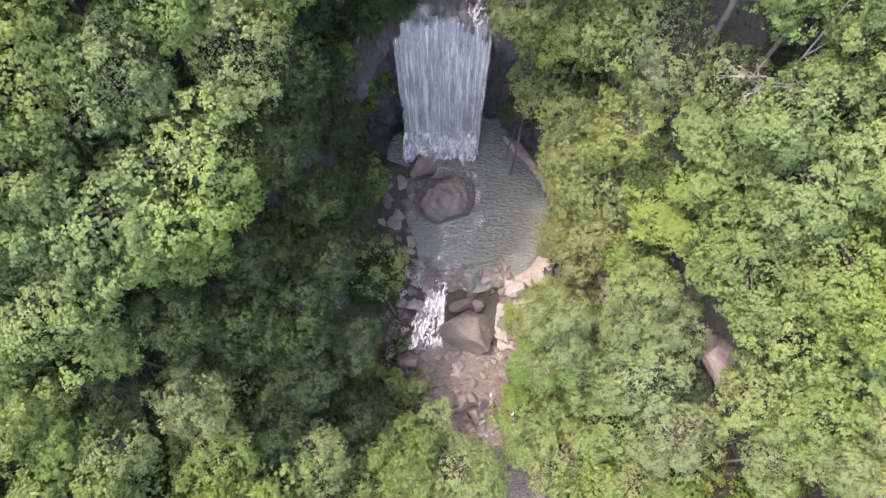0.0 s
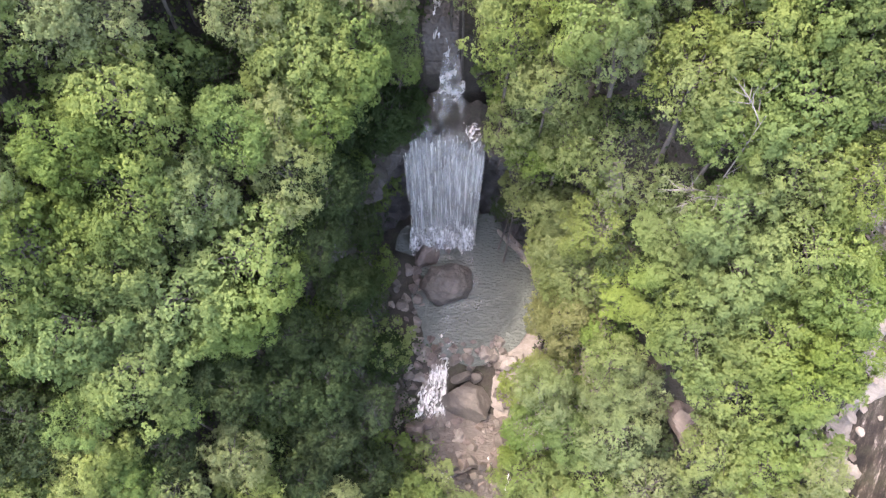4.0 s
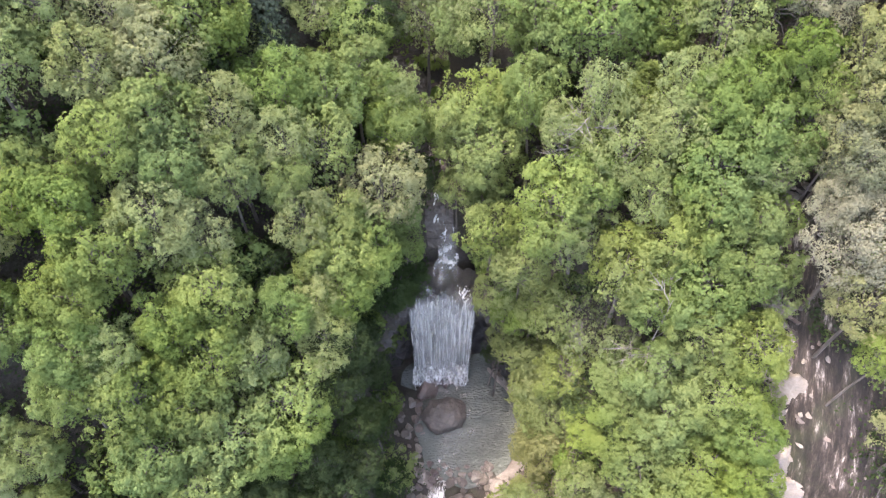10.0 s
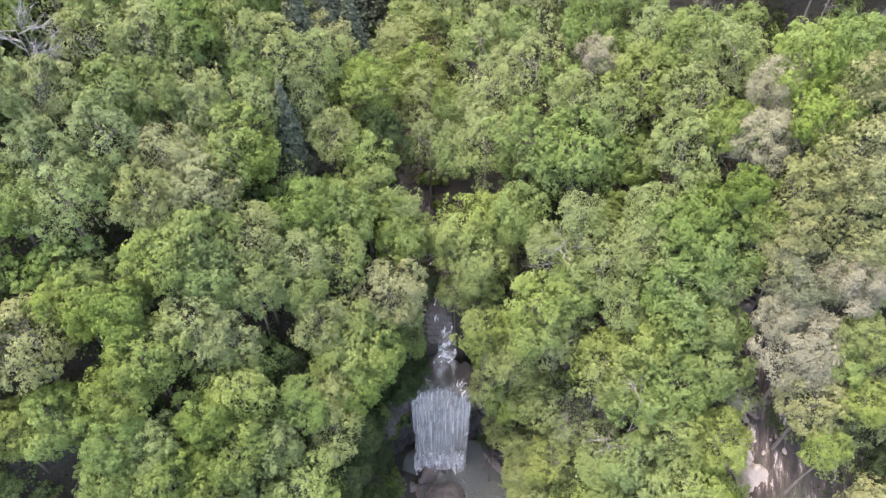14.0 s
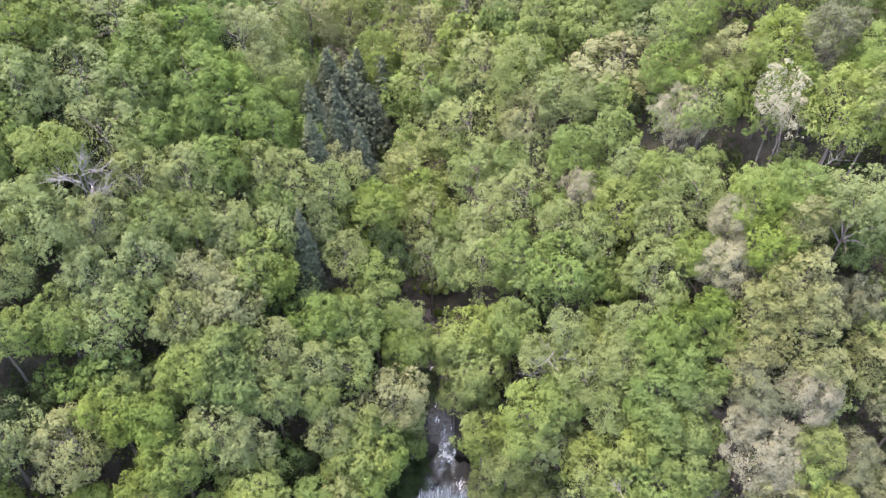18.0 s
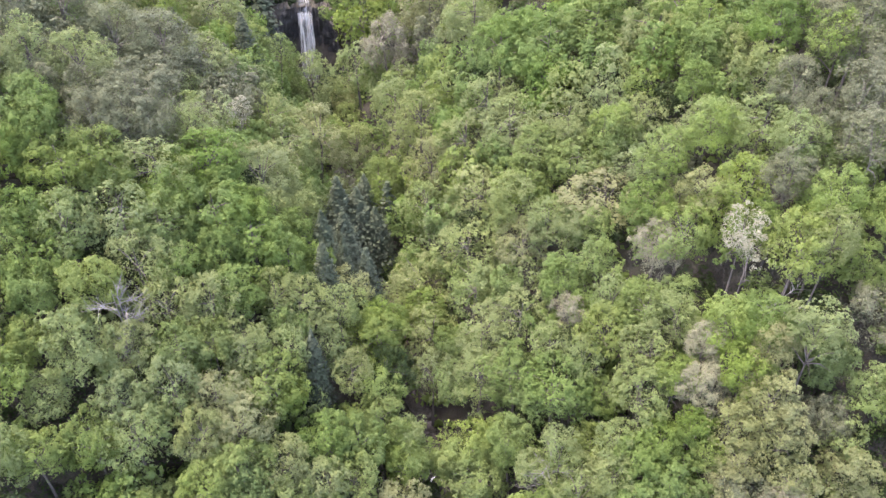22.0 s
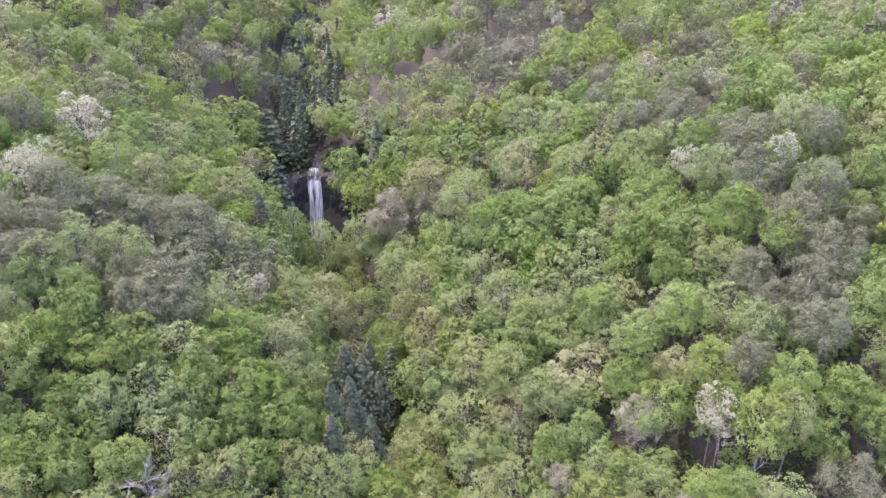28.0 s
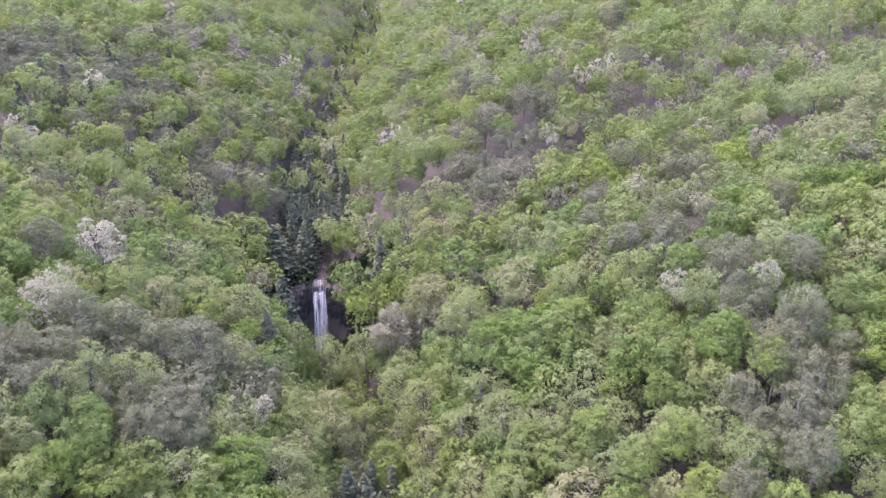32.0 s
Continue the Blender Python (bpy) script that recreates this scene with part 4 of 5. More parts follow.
SLOPE_WOOD_1 = [
    (28.2, 13.5, 35.9, 1.7, "yellow"), (30.2, 15.2, 39.8, 1.8, "yellow"), (27.4, 16.5, 38.8, 2.4, "tan"), (28.7, 17.7, 41.3, 1.8, "yellow"), (29.5, 18.4, 43.1, 1.7, "yellow"),
    (26.3, 19.3, 42.1, 2.9, "bud"), (24.9, 20.8, 42.4, 1.8, "bud"), (28.6, 21, 46.2, 2.1, "bud"), (29.1, 22.2, 48.2, 1.8, "tan"), (25.9, 22.5, 45.7, 2.6, "grey"),
    (24.5, 23.7, 45.9, 1.8, "tan"), (25.5, 24.4, 48.1, 1.8, "tan"), (28.6, 24.7, 51.1, 1.9, "tan"), (-26.1, 25.3, 50.8, 2.8, "pale"), (25.2, 26.3, 50.6, 2.2, "tan"),
    (-21.3, 27, 48.7, 2.3, "pale"), (27.7, 27, 53.7, 2.5, "tan"), (22.3, 27.3, 48.9, 1.6, "green"), (-27.5, 27.6, 52.5, 2.1, "pale"), (-18.1, 29.1, 48.1, 2.8, "tan"),
    (26, 29.2, 54.2, 2.2, "yellow"), (23, 29.4, 52, 2.2, "bud"), (-24.1, 29.6, 52.1, 2.6, "pale"), (27.8, 29.7, 56.4, 1.8, "tan"),
]
SLOPE_WOOD_2 = [
    (-20.3, 30.4, 49.8, 2.4, "tan"), (21.1, 31, 51.6, 1.9, "green"), (-27.9, 31.3, 54.8, 2.3, "pale"), (18.6, 31.3, 50.2, 2.9, "pale"), (27.7, 31.9, 58.1, 2.2, "green"),
    (23.4, 32.1, 54.2, 1.8, "bud"), (-24.2, 32.7, 53.4, 2.4, "green"), (25.5, 32.8, 56.8, 2.6, "yellow"), (-17.2, 33.4, 49.1, 3.7, "green"), (19.3, 34.3, 52.3, 2.3, "pale"),
    (-21.6, 34.4, 52.5, 2.2, "green"), (11.4, 34.9, 47.4, 3.6, "green"), (-6.6, 35.3, 41.2, 2.7, "green"), (-19.1, 35.8, 51.2, 2.7, "pale"), (13.9, 36, 49.1, 2, "pale"),
    (21.5, 36, 54.9, 2.5, "pale"), (-25.7, 36.2, 55.8, 2.5, "pale"), (-15.5, 37.4, 48.8, 2.3, "pale"), (15.9, 37.8, 51.5, 2.7, "yellow"), (-22.3, 37.9, 54.8, 2.8, "pale"),
    (-13.1, 38.1, 47.6, 1.9, "fir"), (19.3, 38.5, 54.5, 2.6, "green"), (7.8, 38.7, 45.6, 3.3, "green"), (11.2, 38.9, 48.3, 2.1, "pale"),
]
SLOPE_WOOD_3 = [
    (-9.3, 39, 44.2, 2.2, "pale"), (4.1, 40.1, 42.8, 3.1, "pale"), (16.9, 40.3, 53.2, 2.2, "pale"), (12.9, 40.7, 50.4, 1.7, "bud"), (-6.2, 41.2, 42.3, 2.7, "deep"),
    (-17, 42.3, 52.4, 2.2, "pale"), (-14.7, 42.8, 50.9, 3.3, "pale"), (8.3, 43.5, 48.8, 3.4, "pale"), (-1.1, 43.7, 39.5, 2.7, "pale"), (4.6, 44.5, 45.6, 3, "pale"),
    (-7.3, 44.7, 44.6, 3.4, "green"), (-11.1, 45.1, 48, 2.5, "pale"), (-13.1, 48.1, 51.4, 2.4, "fir"), (-1.5, 49.1, 41.8, 3.5, "pale"), (3.7, 50.4, 47.2, 3.2, "pale"),
    (-9.2, 54.6, 46, 2.7, "fir"), (-5.5, 54.8, 41, 3, "pale"), (-3, 56.4, 43.8, 4.1, "pale"),
]
VALLEY_WOOD_1 = [
    (31.1, 29.5, 59.2, 2.4, "pale"), (32.9, 35, 64.3, 2.1, "pale"), (30.9, 36, 63.5, 2.9, "yellow"), (27.4, 37, 60.7, 1.6, "white"), (34, 38.1, 66.7, 2.3, "yellow"),
    (-28.5, 38.8, 58.9, 3.2, "pale"), (27.6, 39.4, 62.2, 2, "white"), (-34.8, 40, 62.7, 3, "pale"), (31.6, 42, 66.2, 2.3, "grey"), (-31.1, 42.7, 61.9, 3.4, "pale"),
    (21.3, 43, 57.8, 2.5, "bud"), (23.6, 43.3, 59.9, 3.1, "yellow"), (28.6, 43.9, 64.4, 2.9, "yellow"), (-27.8, 44, 60.4, 3, "green"), (-36.3, 45, 65.9, 3.4, "green"),
    (33.2, 45.1, 68.3, 2.8, "pale"), (35.2, 46.5, 69.8, 2.3, "grey"), (-17.1, 46.6, 54, 2.5, "green"), (-20.2, 47.3, 57.3, 3.9, "green"), (-23.6, 47.6, 59.6, 3.8, "green"),
    (24.1, 47.8, 60.3, 2.1, "tan"), (-34.1, 47.9, 65.4, 3.4, "green"), (-30.2, 49.3, 63.8, 4, "pale"), (31.5, 50.2, 67.6, 3.4, "pale"),
]
VALLEY_WOOD_2 = [
    (8.9, 51.7, 52.3, 2.9, "tan"), (-35.7, 51.8, 67.5, 2.6, "grey"), (12, 52, 54.7, 3.1, "pale"), (17.9, 52.4, 57.7, 4.6, "tan"), (-33.4, 53.5, 67.1, 3.4, "grey"),
    (-11.7, 53.6, 48.4, 1.9, "fir"), (25, 53.8, 62.3, 2.7, "grey"), (-30.8, 54.3, 65.4, 2.5, "grey"), (-25.6, 54.6, 61.9, 4, "green"), (-14.1, 54.6, 51.2, 2.5, "fir"),
    (21.4, 54.6, 60.3, 3.2, "pale"), (28.1, 54.6, 65.7, 3.1, "pale"), (3.3, 55.5, 49.7, 4.4, "pale"), (-28.1, 57.1, 63.8, 2.9, "pale"), (15.5, 57.5, 59.6, 3.5, "green"),
    (-21.5, 57.9, 58.1, 4.1, "pale"), (9.8, 58.8, 56.8, 3.3, "green"), (22.3, 59.1, 63.9, 3.3, "pale"), (-12.5, 59.9, 48.1, 3, "fir"), (4.4, 61.6, 53.4, 3.8, "pale"),
    (11.4, 61.7, 59.2, 3.3, "green"), (19.4, 62.5, 63.7, 3.1, "pale"), (14.6, 63.9, 61.8, 3.2, "pale"), (-1.7, 65.6, 49, 4.3, "pale"),
]
VALLEY_WOOD_3 = [
    (-14.3, 68, 48, 3.4, "fir"), (-25.6, 68.2, 59.6, 1.7, "white"), (-9.4, 68.2, 43.1, 3.3, "fir"), (9, 68.2, 60.2, 3.7, "pale"), (-11.9, 68.6, 45.9, 3.9, "fir"),
    (3.2, 71, 56.7, 4.2, "pale"), (-21.6, 72.1, 55, 4.2, "pale"), (-1.4, 72.2, 52.5, 3.7, "tan"), (-11.4, 74.2, 44.8, 3.2, "fir"), (6, 74.6, 60.5, 3.5, "pale"),
    (-23.9, 76, 56.7, 3.3, "pale"), (-8.9, 76.7, 46.8, 3.5, "green"), (-3.5, 81.2, 55.2, 4.7, "pale"), (-19.3, 83, 52, 5, "tan"), (-14.3, 88.8, 46.2, 3.5, "pale"),
    (-8, 90.3, 53.7, 3.8, "pale"),
]
HILL_WOOD_1 = [
    (37.8, 41.5, 70.6, 2.5, "grey"), (38.7, 46.8, 72.9, 2.8, "grey"), (41.6, 48.7, 75.7, 2.7, "grey"), (34.7, 51.9, 71.2, 2.7, "grey"), (-44.3, 52.7, 73.1, 2.9, "pale"),
    (38.1, 53.1, 75.4, 2.5, "yellow"), (40.1, 53.7, 77.7, 3.4, "grey"), (42.6, 56.6, 80.3, 3, "grey"), (-43.8, 57.8, 73.2, 3.5, "pale"), (-33.5, 58, 68.1, 3.8, "grey"),
    (-47.3, 58.3, 74.9, 3.1, "grey"), (34.8, 58.9, 76.2, 3.1, "green"), (-39.4, 59.8, 71, 3.1, "pale"), (38.3, 63.1, 79.7, 3, "grey"), (41.5, 64.1, 80.9, 1.7, "white"),
    (29.7, 64.9, 73.3, 3.7, "green"), (-49.8, 67.9, 76.5, 4, "grey"), (35.2, 68.1, 78.4, 3.1, "pale"), (25, 69.6, 71, 3.9, "pale"), (-39.9, 70.1, 70.8, 4.2, "grey"),
    (45, 70.2, 83.5, 2.8, "pale"), (-45.4, 70.4, 73.9, 3.9, "grey"), (32.5, 71.8, 77, 2.1, "white"), (28.3, 71.9, 74.5, 3.5, "green"),
]
HILL_WOOD_2 = [
    (-54.8, 74.2, 77.5, 2.2, "white"), (40, 75.3, 81.6, 3.3, "grey"), (-36.9, 76.1, 68.1, 5, "grey"), (19.7, 76.2, 70.8, 4.5, "green"), (35.2, 77.1, 79.5, 2.8, "green"),
    (14, 78.4, 67.8, 4, "green"), (-32.8, 78.7, 64.2, 4.1, "pale"), (28.3, 80.3, 76.7, 3.6, "yellow"), (8, 82.3, 65.6, 4.2, "green"), (-44.9, 83.3, 72.3, 3.9, "tan"),
    (-49.5, 84.3, 75.6, 3.6, "pale"), (20.1, 84.6, 73.3, 3.9, "pale"), (36.4, 86.4, 81.6, 3.6, "grey"), (30.3, 89.5, 79.3, 3.5, "grey"), (4.1, 91.4, 67.1, 4.4, "pale"),
    (-57.5, 91.7, 79.8, 4.4, "white"), (13.6, 91.7, 72.3, 4.4, "tan"), (25.4, 93.1, 77.8, 3.9, "pale"), (-42, 94.9, 68.7, 4.5, "pale"), (-31.5, 95.6, 61.1, 3.4, "fir"),
    (19.7, 100, 76.4, 4.1, "pale"), (-37.1, 101.1, 64.2, 5.3, "pale"), (-28.7, 103.4, 56, 3.6, "green"), (-9.5, 104.7, 58.6, 4.5, "bud"),
]
HILL_WOOD_3 = [
    (-50.2, 105, 72.8, 5.3, "pale"), (-14.9, 105.6, 53.7, 4.6, "pale"), (-2.4, 105.9, 64.5, 4.8, "tan"), (-23.8, 107.8, 50.8, 4.7, "pale"), (14.3, 109.2, 75.5, 4.4, "pale"),
    (3.7, 111.8, 70.1, 5.1, "green"), (7.8, 115.3, 73.9, 5.1, "green"), (-15.8, 117.6, 58.6, 4.6, "green"), (-33.7, 118.3, 59.3, 4.4, "fir"), (-8, 118.8, 66.2, 4.9, "green"),
    (-14, 124.6, 65.6, 3.8, "fir"), (-51.9, 126.6, 71, 5.6, "pale"), (-19.9, 126.9, 60.4, 4.6, "green"), (-1.6, 127.1, 71.9, 5, "pale"), (-46.9, 135.8, 69.1, 6, "green"),
    (-39.4, 136.4, 64.7, 5.4, "fir"), (-17.6, 139.8, 68, 5.1, "pale"), (-33.5, 151.3, 64.2, 4.5, "fir"),
]
FAR_SIDE_WOOD_1 = [
    (46.8, 66.7, 83.7, 2.5, "grey"), (-53.9, 68.5, 77.9, 2.9, "white"), (38.7, 70.7, 80.3, 2.7, "grey"), (41.6, 71, 81.7, 2.6, "grey"), (34.8, 82.9, 80.2, 3.2, "grey"),
    (51.5, 84.5, 87, 2.9, "grey"), (42.2, 85.8, 83.7, 2.9, "grey"), (-63, 86, 81.6, 3.1, "grey"), (41.2, 90.4, 83.5, 1.4, "white"), (36.3, 91.6, 82.4, 3.1, "grey"),
    (27.1, 99.2, 79.8, 3.5, "grey"), (34.9, 104.2, 83.6, 1.8, "white"), (28.8, 108.3, 82.4, 3.5, "grey"), (42.9, 108.7, 87.6, 2.7, "grey"), (75.2, 110.7, 96.5, 3.5, "tan"),
    (23.5, 113.1, 81, 3.9, "grey"), (-79, 113.2, 85.7, 3.6, "tan"), (14.5, 119.7, 79.7, 4.1, "grey"), (51.8, 121, 91.9, 2, "white"), (10.3, 125.6, 82, 4.2, "grey"),
    (18.7, 128.1, 84.4, 4, "grey"), (-68.9, 128.5, 79.6, 1.7, "white"), (-80.1, 130.2, 85.5, 3.1, "grey"), (48.8, 134, 95.2, 2.4, "white"),
]
FAR_SIDE_WOOD_2 = [
    (80.7, 136, 103.5, 4, "white"), (23.8, 136.4, 88.5, 2.2, "white"), (34, 136.8, 92.9, 3.2, "grey"), (-90.8, 136.9, 93.5, 3.2, "fir"), (66, 137.3, 101.2, 2.2, "white"),
    (73.7, 139.3, 104.5, 3.6, "white"), (4.8, 139.4, 83.3, 4.3, "grey"), (39.5, 140.8, 97.4, 3.2, "grey"), (-95.3, 142.2, 97.7, 3, "fir"), (25.3, 144.4, 94.9, 3.8, "grey"),
    (-59.4, 144.8, 81.1, 3.4, "grey"), (46.9, 147.3, 103.6, 3.3, "white"), (-66.4, 148.3, 87.2, 3.4, "grey"), (33.6, 150.1, 101.1, 3.1, "white"), (-82.9, 150.1, 97.1, 3.2, "fir"),
    (38.8, 150.5, 102.9, 3.1, "white"), (10.4, 150.5, 91.8, 3.7, "grey"), (-94.6, 151.7, 102.1, 3.1, "fir"), (19.7, 152, 97.1, 4.5, "grey"), (-90, 152.5, 100.8, 3.2, "fir"),
    (-50.4, 154.3, 78.1, 3.6, "grey"), (-33.7, 156.4, 64.5, 3.8, "fir"), (-37.9, 157.1, 69, 4, "fir"), (-47.3, 157.6, 76.1, 3.7, "grey"),
]
FAR_SIDE_WOOD_3 = [
    (-68, 161.6, 92, 3.1, "fir"), (-75, 162.8, 96.2, 3.4, "fir"), (12.5, 164.1, 97.7, 4.8, "grey"), (-94.3, 168.3, 105.4, 3.1, "fir"), (-83.7, 168.6, 101.4, 3.5, "fir"),
    (-14.7, 173.3, 83.6, 3.3, "white"), (-30.3, 175.9, 72.6, 4.1, "fir"), (-89.6, 176.7, 105.2, 3.3, "fir"), (5.8, 177.1, 98.2, 4.5, "grey"), (-39.8, 185.5, 74.2, 4.3, "fir"),
    (-79, 191.9, 103.3, 3.5, "fir"), (-73.1, 192.1, 99.1, 3.9, "white"), (-49.3, 195.5, 82.8, 4.4, "tan"), (-38.8, 211.4, 76.9, 4.4, "fir"), (-41.5, 237.9, 84.9, 4.4, "fir"),
]
WOODS = [NEAR_WOOD_1, NEAR_WOOD_2, NEAR_WOOD_3, NEAR_WOOD_4, NEAR_WOOD_5, BANK_WOOD_1, BANK_WOOD_2, SLOPE_WOOD_1, SLOPE_WOOD_2, SLOPE_WOOD_3, VALLEY_WOOD_1, VALLEY_WOOD_2, VALLEY_WOOD_3, HILL_WOOD_1, HILL_WOOD_2, HILL_WOOD_3, FAR_SIDE_WOOD_1, FAR_SIDE_WOOD_2, FAR_SIDE_WOOD_3]
for rows in WOODS:
    for x, y, top, r, kind in rows:
        STANDING.append((x, y, r))
        plant(kind, x, y, r * 1.14, 0, rng.uniform(0, 360), 0 if y < 36 else 1 if y < 110 else 2, top)
STANDING.append((-11.0, 63.0, 13.0))       # the dark hollow of the stream keeps its firs alone
fill = list(scatter(-60, 60, -14, 36, 3.5, 7000, in_reach))
for n, (x, y, r) in enumerate(sorted(fill, key=lambda p: abs(p[0]) + abs(p[1] - 12))):
    kind, tall, turn = kind_at(x, y), 12.0 * r ** 0.5 * rng.uniform(0.85, 1.0), rng.uniform(0, 360)
    if n < 75:
        plant(kind, x, y, 3.0 * r, tall, turn, 0)
    else:
        WOODLAND.setdefault((kind, 0 if abs(x) < 36 else 1), []).append((x, y, 3.0 * r, tall, radians(turn), int(abs(x * 7)) % 3))
for x, y, r in scatter(-115, 115, 36, 112, 3.3, 14000, in_reach):
    WOODLAND.setdefault((kind_at(x, y), 1 if y < 62 else 2), []).append((x, y, 2.95 * r, 13.2 * r ** 0.5 * rng.uniform(0.85, 1.02), rng.uniform(0, 6.28), int(abs(x * 7)) % 3))


def bare_tree(x, y, tall, seed, lying=False):
    """A dead tree of bleached bare wood: trunk, and branches that fork twice."""
    r = random.Random(seed)
    ob = empty("dead_tree", (x, y, height_at(x, y) + (0.4 if lying else 0)), "bleached bare dead tree " + ("fallen between the trees" if lying else "standing among green crowns"), "dead tree",
               "dead trees")
    if lying:
        ob.matrix_basis = ob.matrix_basis @ pose(0, 0, 0, 84, 0, r.uniform(60, 120))
    top = Vector((r.uniform(-0.6, 0.6), r.uniform(-0.6, 0.6), tall))
    part("trunk", joined([tube([(0, 0, -0.5), top * 0.5, top], [0.12, 0.06, 0.015])], "trunk", BLEACHED), ob)
    for k in range(13):
        a = top * r.uniform(0.45, 0.95)
        way = Vector((r.gauss(0, 1), r.gauss(0, 1), r.uniform(-0.1, 0.7))).normalized()
        b = a + way * r.uniform(1.2, 2.7)
        twigs = [tube([a, a.lerp(b, 0.5) + Vector((0, 0, 0.15)), b], [0.035, 0.025, 0.012], 5)]
        for _ in range(9):
            c = a.lerp(b, r.uniform(0.4, 1))
            e = c + (way + Vector((r.gauss(0, 0.7), r.gauss(0, 0.7), r.gauss(0.2, 0.5)))).normalized() * r.uniform(0.7, 1.7)
            twigs.append(tube([c, e], [0.024, 0.01], 4))
        part("branch", joined(twigs, "branch", BLEACHED), ob)


for k, (x, y, tall) in enumerate([(9.8, 28.2, 19.0), (-28.1, 32.8, 12.8), (-29.0, 34.2, 11.5), (29.5, 33.5, 13.0), (15.6, 17.6, 13.5)]):
    bare_tree(x, y, tall, 20 + k)
for k, (x, y, tall) in enumerate([(19.4, 1.0, 4.0), (21.0, 3.4, 3.6)]):
    bare_tree(x, y, tall, 40 + k, True)


# ---- undergrowth ----
def undergrowth(name, spots, per, size, mat, label, seed):
    """Low bushes and saplings that fill the gaps between the trunks."""
    g = np.random.default_rng(seed)
    at = np.array(spots)
    z = footing(at[:, 0], at[:, 1])
    tall = g.uniform(0.5, 1.0, len(at)) ** 2 * 4.0
    j = np.repeat(np.arange(len(at)), per)
    way = unit(g.normal(0, 1, (len(j), 3)) + (0, 0, 0.6))
    c = np.stack([at[j, 0], at[j, 1], z[j] + tall[j] * 0.55], -1) + way * (tall[j] * 0.45)[:, None] * g.uniform(0.5, 1.1, (len(j), 1)) * (1.1, 1.1, 1)
    tagged(new(name, leaves(g, c, way + (0, 0, 0.6), size, mat)), label, "undergrowth", kind="stuff")


def bush_spots(count, x0, x1, y0, y1):
    out = []
    while len(out) < count:
        x, y = rng.uniform(x0, x1), rng.uniform(y0, y1)
        if in_reach(x, y) and not slab_zone(x, y) and not (open_ground(x, y) and x > -3.5 + 0.2 * abs(y - 20)) and not (y > 26.5 and y < 33 and abs(x) < 3.6) and not math.hypot(x - 0.3, y - 22.2) < 6.5:
            out.append((x, y))
    return out


# first layer uses the deep leaf: shade between the crowns, painted as dark green
undergrowth("undergrowth", bush_spots(2300, -42, 42, -14, 40), 44, 0.14, LEAF["deep"], "undergrowth of bushes and saplings, leaf colour darkened as shade under the crowns", 1)
undergrowth("undergrowth", bush_spots(700, -42, 42, -14, 40), 44, 0.14, LEAF["green"], "mid-green bushes and saplings between the trees", 2)
undergrowth("undergrowth", bush_spots(2600, -100, 100, 36, 125), 16, 0.4, LEAF["green"], "mid-green undergrowth on the valley's slopes", 3)


# deep leaf again: the hollow's shade is put into the bushes' colour
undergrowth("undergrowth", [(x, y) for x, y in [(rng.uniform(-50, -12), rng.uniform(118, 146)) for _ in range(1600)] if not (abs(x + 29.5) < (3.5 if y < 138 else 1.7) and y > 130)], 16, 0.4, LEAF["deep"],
            "bushes round the far fall's hollow, its shade put into the dark green leaf colour", 4)


# ---- saplings ----
SAPLINGS = {}
for x, y, r in scatter(-75, 75, -14, 90, 2.2, 10000, lambda x, y: in_reach(x, y) and not (26 < y < 32.5 and abs(x) < 4)):
    # saplings drawn as deep have the shade of the gaps in their colour
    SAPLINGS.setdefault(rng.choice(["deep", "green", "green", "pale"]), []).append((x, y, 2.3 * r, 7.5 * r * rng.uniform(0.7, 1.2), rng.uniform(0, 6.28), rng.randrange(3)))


# ---- far woods ----
def arrays(kind, grade, i, kept={}):
    """The crown's corners and faces as arrays."""
    if (kind, grade, i) not in kept:
        me = pattern(kind, grade, i)[1]
        v, f = np.zeros(len(me.vertices) * 3, np.float32), np.zeros(len(me.loops), np.int32)
        me.vertices.foreach_get("co", v)
        me.loops.foreach_get("vertex_index", f)
        kept[kind, grade, i] = v.reshape(-1, 3), f.reshape(-1, 3)
    return kept[kind, grade, i]


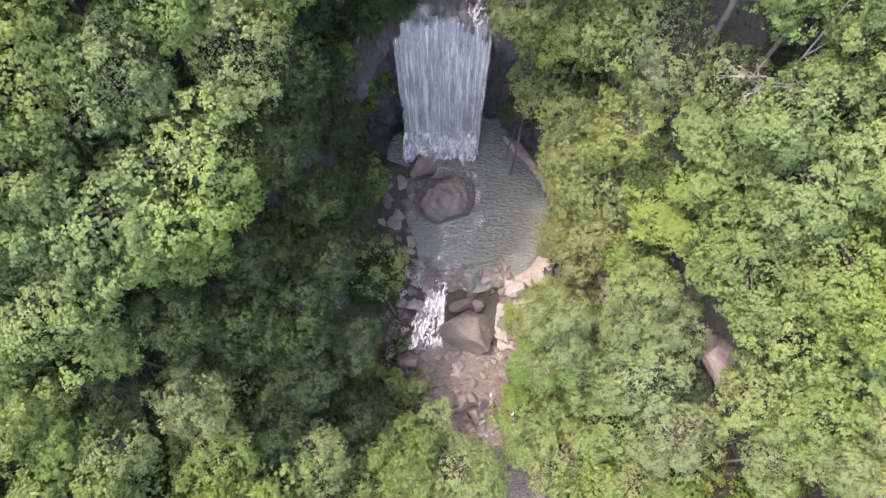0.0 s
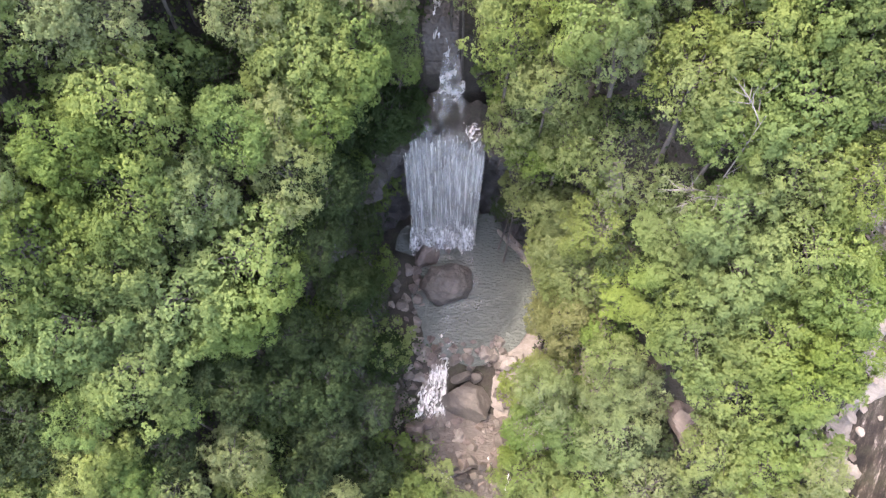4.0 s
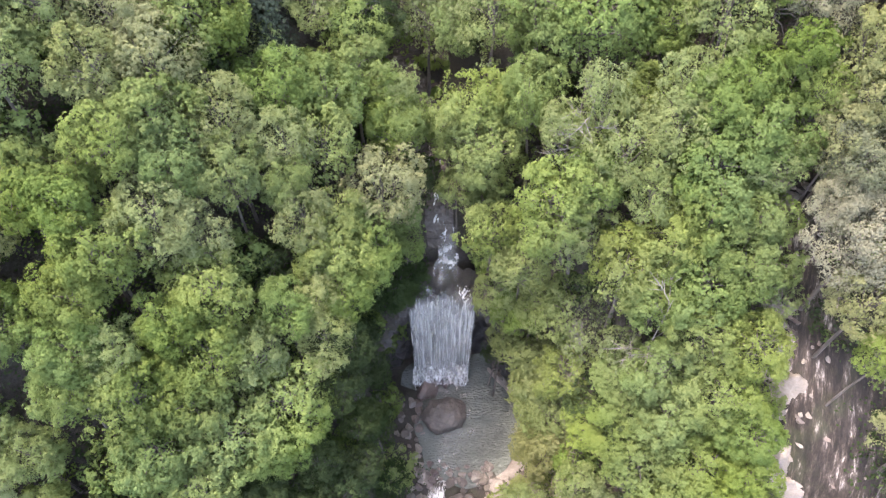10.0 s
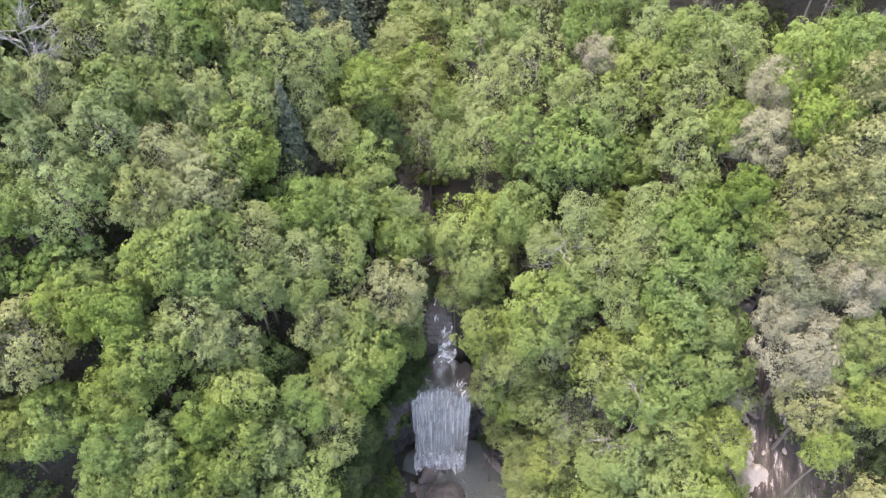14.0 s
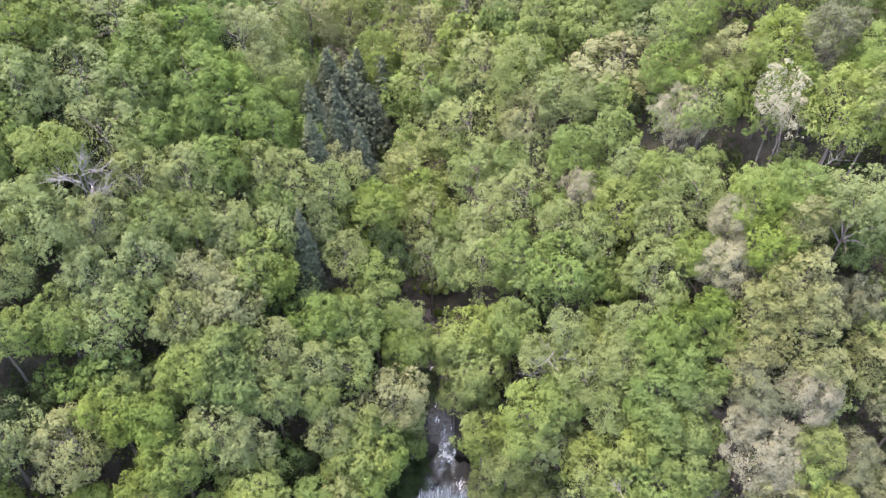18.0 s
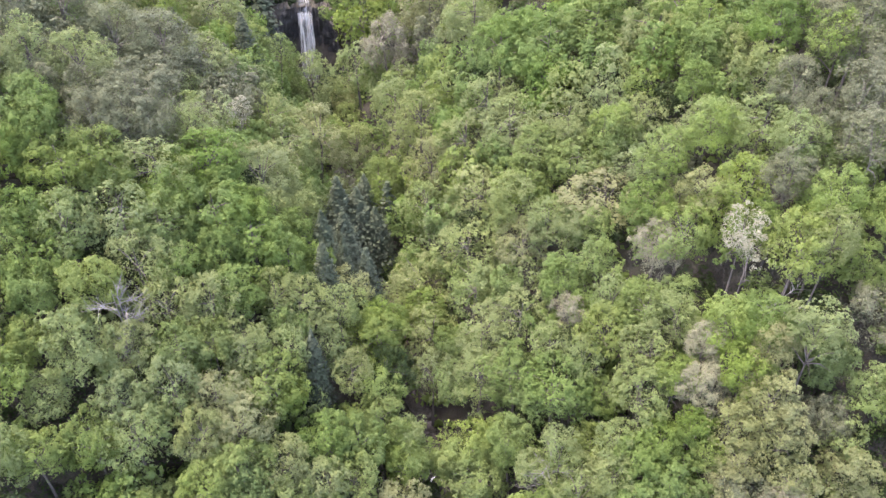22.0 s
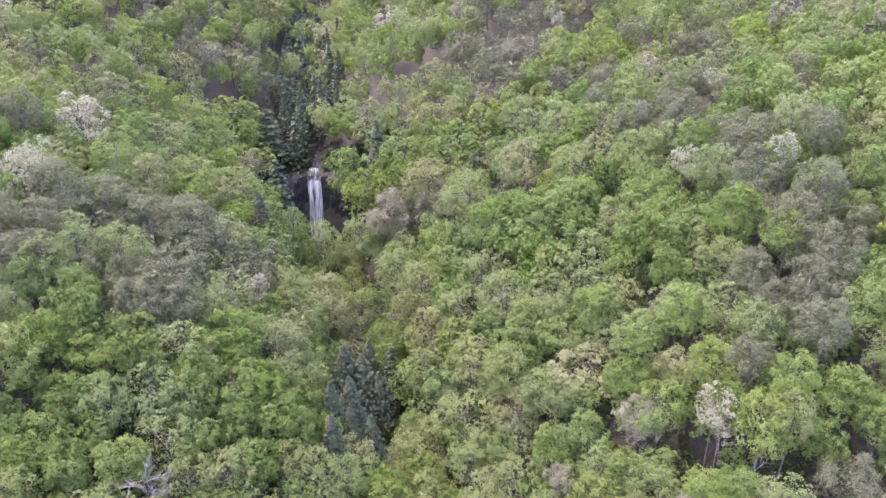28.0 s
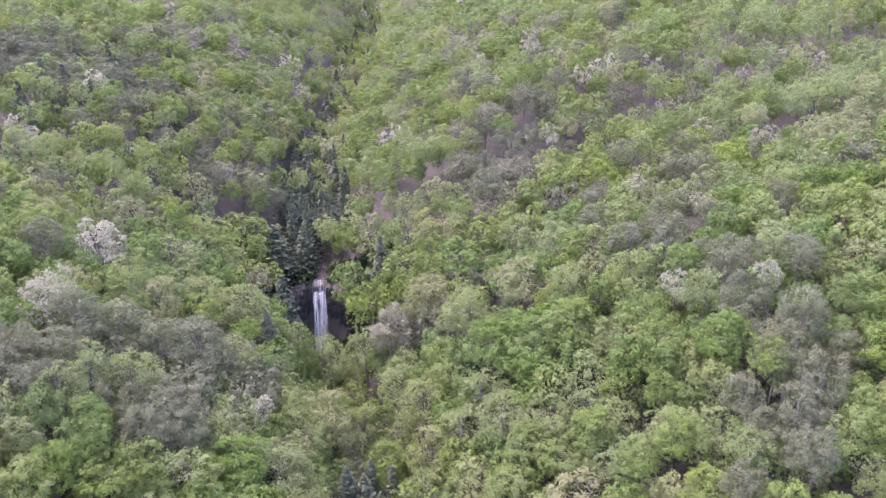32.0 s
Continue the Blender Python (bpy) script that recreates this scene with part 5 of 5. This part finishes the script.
def far_wood(kind, places, grade=2, name="far_woods", label=""):
    """Crowns of the woods beyond, too many to count, as one mesh."""
    V, F, o = [], [], 0
    for x, y, r, h, turn, i in places:
        v, f = arrays(kind, grade, i)
        c, s, wide = math.cos(turn), math.sin(turn), r / (3.0 if kind == "fir" else 4.5)
        z, tall = height_at(x, y), crown_stretch(kind, wide, h)
        V.append(np.stack([x + wide * (c * v[:, 0] - s * v[:, 1]), y + wide * (s * v[:, 0] + c * v[:, 1]), z + (16 - (16 - v[:, 2]) * tall) * h / 16], -1).astype(np.float32))
        F.append(f + o)
        o += len(v)
    ob = new(name, flat_mesh(name, np.concatenate(V), np.concatenate(F), LEAF[kind]))
    tagged(ob, label or "distant wooded hillside, " + NAMES[kind][1], "woods", kind="stuff")


FAR, grid, taken = {}, {}, {}
for a, b, c in STANDING:
    taken.setdefault((int(a // 8), int(b // 8)), []).append((a, b, max(9, 0.8 * c * c)))
for _ in range(34000):
    y = 108 + 420 * rng.random() ** 1.4
    x = rng.uniform(-1, 1) * (30 + 0.68 * (y + 22))
    gap = 3.6 if y < 220 else 5.0
    cell = (int(x // 8), int(y // 8))
    near = [(cell[0] + i, cell[1] + j) for i in (-1, 0, 1) for j in (-1, 0, 1)]
    if any((x - a) ** 2 + (y - b) ** 2 < c for k in near for a, b, c in taken.get(k, ())):
        continue
    if open_ground(x, y) or any((x - a) ** 2 + (y - b) ** 2 < gap * gap for k in near for a, b in grid.get(k, ())):
        continue
    grid.setdefault(cell, []).append((x, y))
    kind = kind_at(x, y) if rng.random() > 0.02 else "white"
    d = abs(x - float(stream_x(np.array([y]))[0]))
    tall = rng.uniform(12.5, 17) * (0.5 if d < 12 and 112 < y < 127 else 1)
    FAR.setdefault(kind, []).append((x, y, rng.uniform(2.6, 3.9) * (1 if y < 200 else 1.25) * (0.8 if d < 12 and y < 127 else 1), tall, rng.uniform(0, 6.28), rng.randrange(3)))
for kind, places in FAR.items():
    far_wood(kind, places)
for kind, places in SAPLINGS.items():
    far_wood(kind, places, 2, "understorey", "understorey of young trees in the gaps between the crowns")
# deep crowns joined here also have shade in their leaf colour
for (kind, grade), places in WOODLAND.items():
    far_wood(kind, places, grade, "woods", "crowns of %s trees filling the woods between the nearer ones" % kind.replace("deep", "shaded").replace("bud", "budding"))
